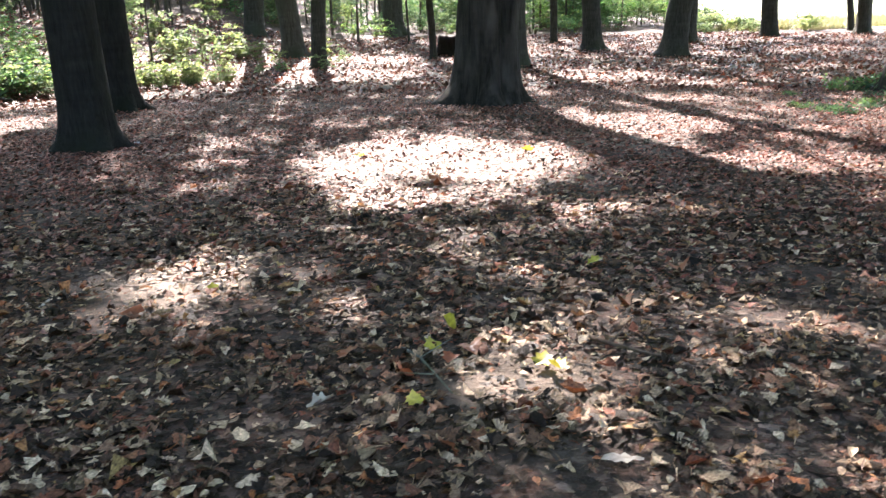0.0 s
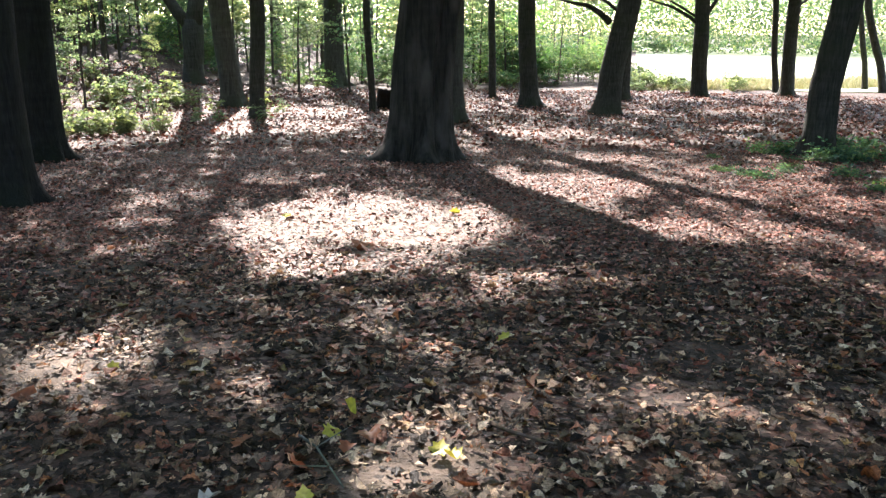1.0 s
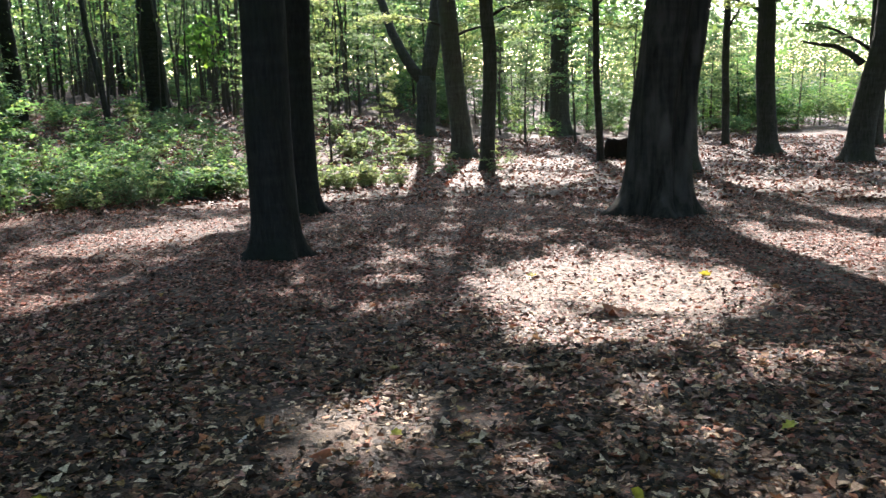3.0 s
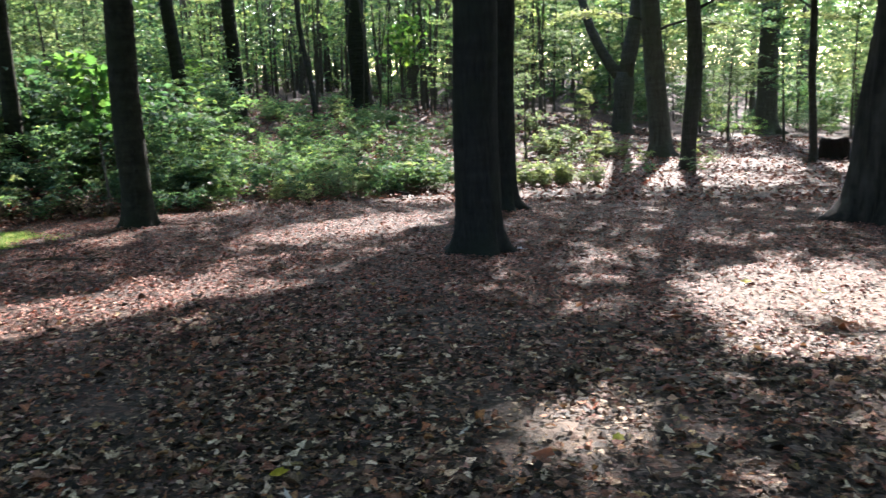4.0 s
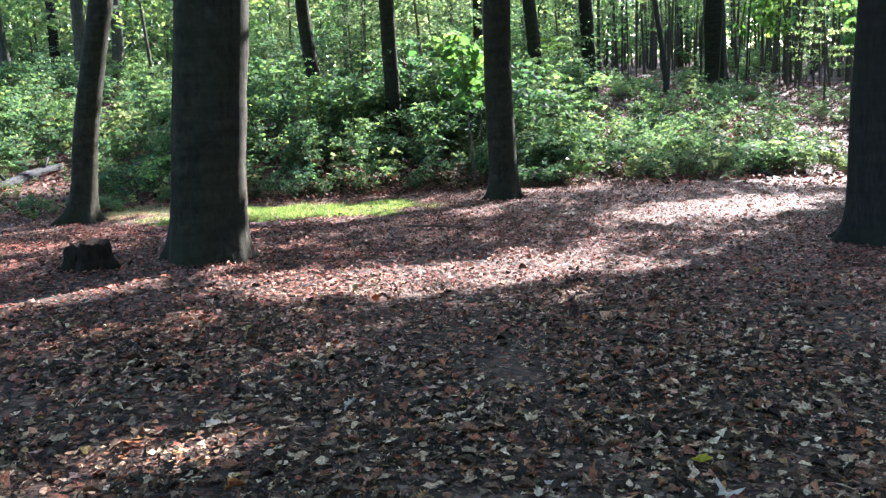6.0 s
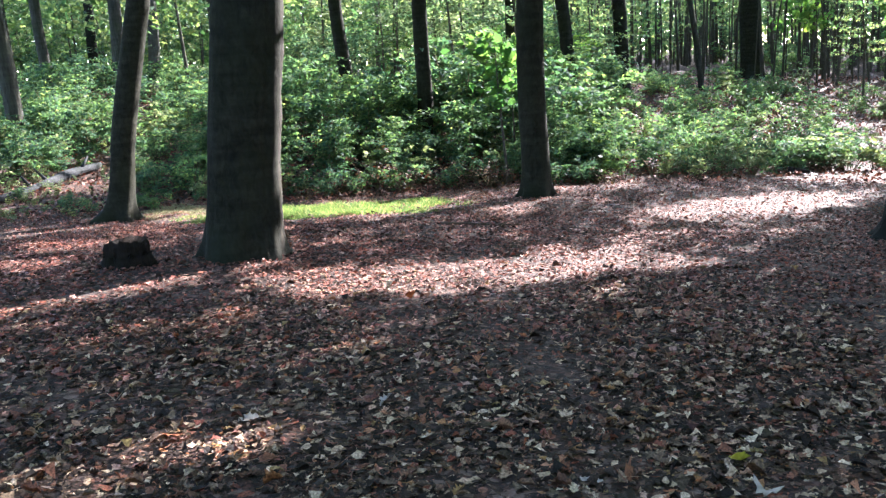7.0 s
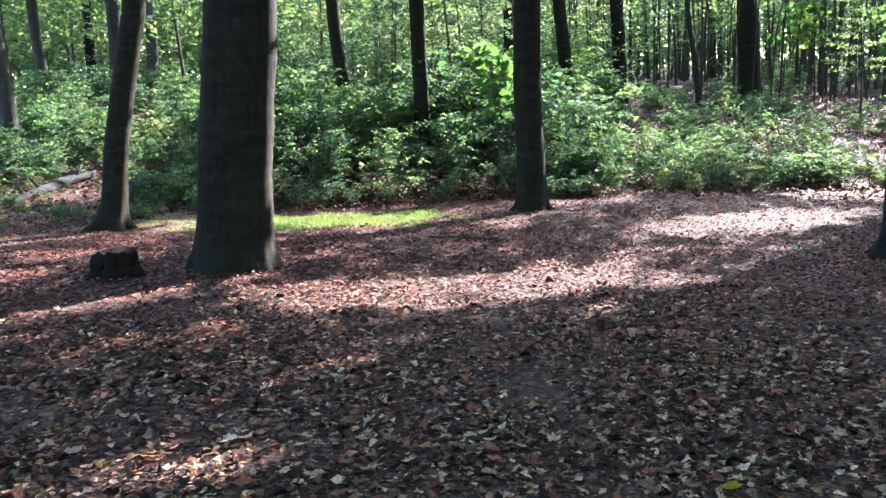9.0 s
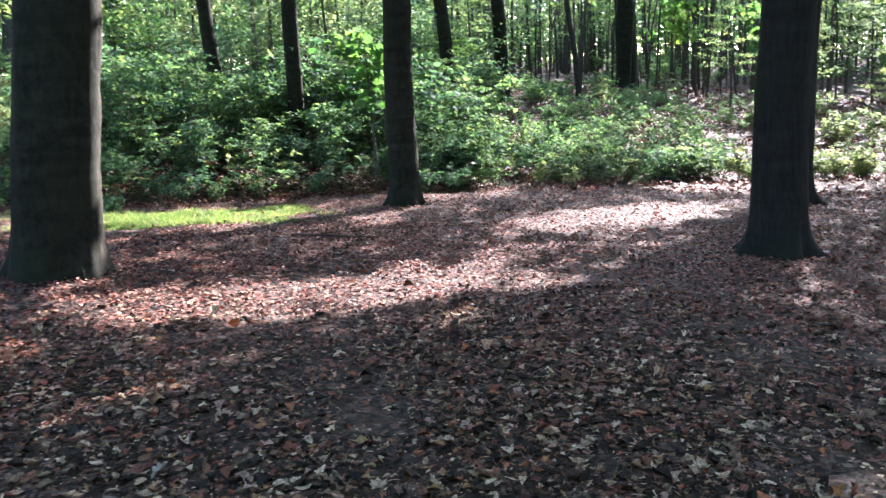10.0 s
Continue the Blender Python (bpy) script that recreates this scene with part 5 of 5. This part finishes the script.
build_litter("leaf_litter", 105000, 1.3, 9.6, ("oak", "oval", "scrap", "scrap", "oak", "oval"), 0.026, 0.115, 0.085, 0.4, 0.03, 21, LITTER)
build_litter("large_fallen_leaves", 1900, 1.33, 7.5, ("oak", "maple", "oval", "oak"), 0.075, 0.14, 0.1, 0.38, 0.034, 29, LITTER_BROWN)
build_litter("leaf_crumbs", 170000, 1.31, 9.6, ("card", "scrap"), 0.014, 0.05, 0.14, 0.3, 0.012, 25, LITTER)
build_litter("leaf_litter_red", 120000, 3.2, 17.0, ("scrap", "oval", "scrap"), 0.035, 0.10, 0.13, 0.35, 0.026, 24, LITTER_FINE)
build_litter("leaf_litter_beyond", 185000, 3.5, 20.0, ("card", "scrap"), 0.035, 0.085, 0.17, 0.35, 0.03, 22, LITTER_FINE)
build_litter("leaf_litter_far", 120000, 19.0, 44.0, ("card",), 0.07, 0.18, 0.33, 0.4, 0.09, 23, LITTER_FINE)
build_litter("leaf_stalks", 60000, 1.32, 9.6, ("needle",), 0.03, 0.12, 0.12, 0.3, 0.03, 28, LITTER)
build_litter("leaf_litter_behind", 60000, 9.0, 17.0, ("card", "scrap"), 0.05, 0.12, 0.18, 0.4, 0.03, 26, LITTER, 95, 312)
build_litter("leaf_litter_underfoot", 40000, 8.0, 9.0, ("card", "scrap"), 0.04, 0.11, 0.18, 0.4, 0.03, 27, LITTER, 95, 312)


def single_leaf(x, y, size, shape, material, label, tilt=0.25, lift=0.035):
    r = np.random.default_rng(int(1000 + abs(x * 977 + y * 131)))
    v, f = leaves(shape, np.zeros((1, 3)), turns(1, tilt, r), np.array([size]), 0.35, r)
    ob = new("fallen_leaf", mesh("fallen_leaf", v, f, material))
    ob.location = (x, y, float(at_ground(x, y)) + lift)
    tagged(ob, label, "leaf", "bright fallen leaves")


for x, y, s in ((0.02, 3.39, 0.105), (0.46, 3.15, 0.115), (-0.05, 2.82, 0.1), (-1.12, 4.2, 0.09), (-2.54, 3.23, 0.10), (0.94, 4.64, 0.10), (-0.78, 9.34, 0.14), (1.1, 9.53, 0.14), (-0.05, 9.0, 0.12), (0.5, 3.08, 0.1)):
    single_leaf(x, y, s, "maple", YELLOW, "yellow maple leaf lying on brown litter")
single_leaf(0.1, 3.57, 0.13, "oval", YELLOW, "yellow-green leaf standing up from the litter", 1.2, 0.07)
for x, y, s in ((0.18, 3.34, 0.13), (0.1, 3.2, 0.09), (-0.33, 3.27, 0.12), (-0.09, 3.03, 0.13), (0.07, 2.44, 0.10), (-6.31, 4.43, 0.13), (-1.44, 3.92, 0.12), (1.38, 4.44, 0.13), (0.05, 7.5, 0.2), (0.2, 7.56, 0.2), (0.12, 7.42, 0.18), (0.3, 7.5, 0.16), (-4.7, 1.5, 0.1)):
    single_leaf(x, y, s, "maple", ORANGE, "orange-red fallen leaf on brown litter", 0.35)
for x, y, s in ((-0.38, 2.79, 0.11), (0.59, 2.31, 0.13), (-4.34, 2.6, 0.11), (-4.62, 1.89, 0.12), (-3.6, 2.7, 0.12), (-2.3, 3.0, 0.13), (-2.9, 2.6, 0.11), (-1.9, 4.0, 0.1)):
    single_leaf(x, y, s, "oak", PALE, "pale dry oak leaf on dark litter", 0.3)


def build_paper_scrap(x, y):
    """A small crumpled scrap of white paper with a torn tail."""
    r = np.random.default_rng(77)
    n = 9
    gx, gy = np.meshgrid(np.linspace(-0.045, 0.045, n), np.linspace(-0.035, 0.035, n), indexing="ij")
    gx = gx + np.where(gx > 0.02, 1.6 * (gx - 0.02), 0.0)
    gy = gy * np.where(gx > 0.03, 0.45, 1.0)
    gz = 0.035 + 0.018 * wave(60 * gx, 60 * gy, 2.0) + r.normal(0, 0.006, gx.shape) - 0.25 * np.maximum(gx - 0.02, 0)
    v = np.stack([gx, gy, gz], -1).reshape(-1, 3)
    i, j = np.meshgrid(np.arange(n - 1), np.arange(n - 1), indexing="ij")
    k = i * n + j
    f = np.stack([k, k + n, k + n + 1, k + 1], -1).reshape(-1, 4)
    ob = new("paper_scrap", mesh("paper_scrap", v, f, PAPER))
    ob.location = (x, y, float(at_ground(x, y)))
    tagged(ob, "small crumpled scrap of white paper at a trunk's foot", "litter scrap")


PAPER = leaf_mat("white_paper", [(0.0, (0.75, 0.75, 0.73)), (1.0, (0.8, 0.8, 0.78))], 0.7, 0.15, (1, 1, 1), 0.2)
build_paper_scrap(-3.86, 11.18)
sprout = shrub_thing("sprout", "small green sprout standing in the leaf litter", "seedling", 301, 0.16, 0.16, 27, 0.07, SHRUB, "", "maple")
sprout.matrix_basis = pose(-7.34, 0.98, float(at_ground(-7.34, 0.98)) - 0.01, 0, 0, 30)
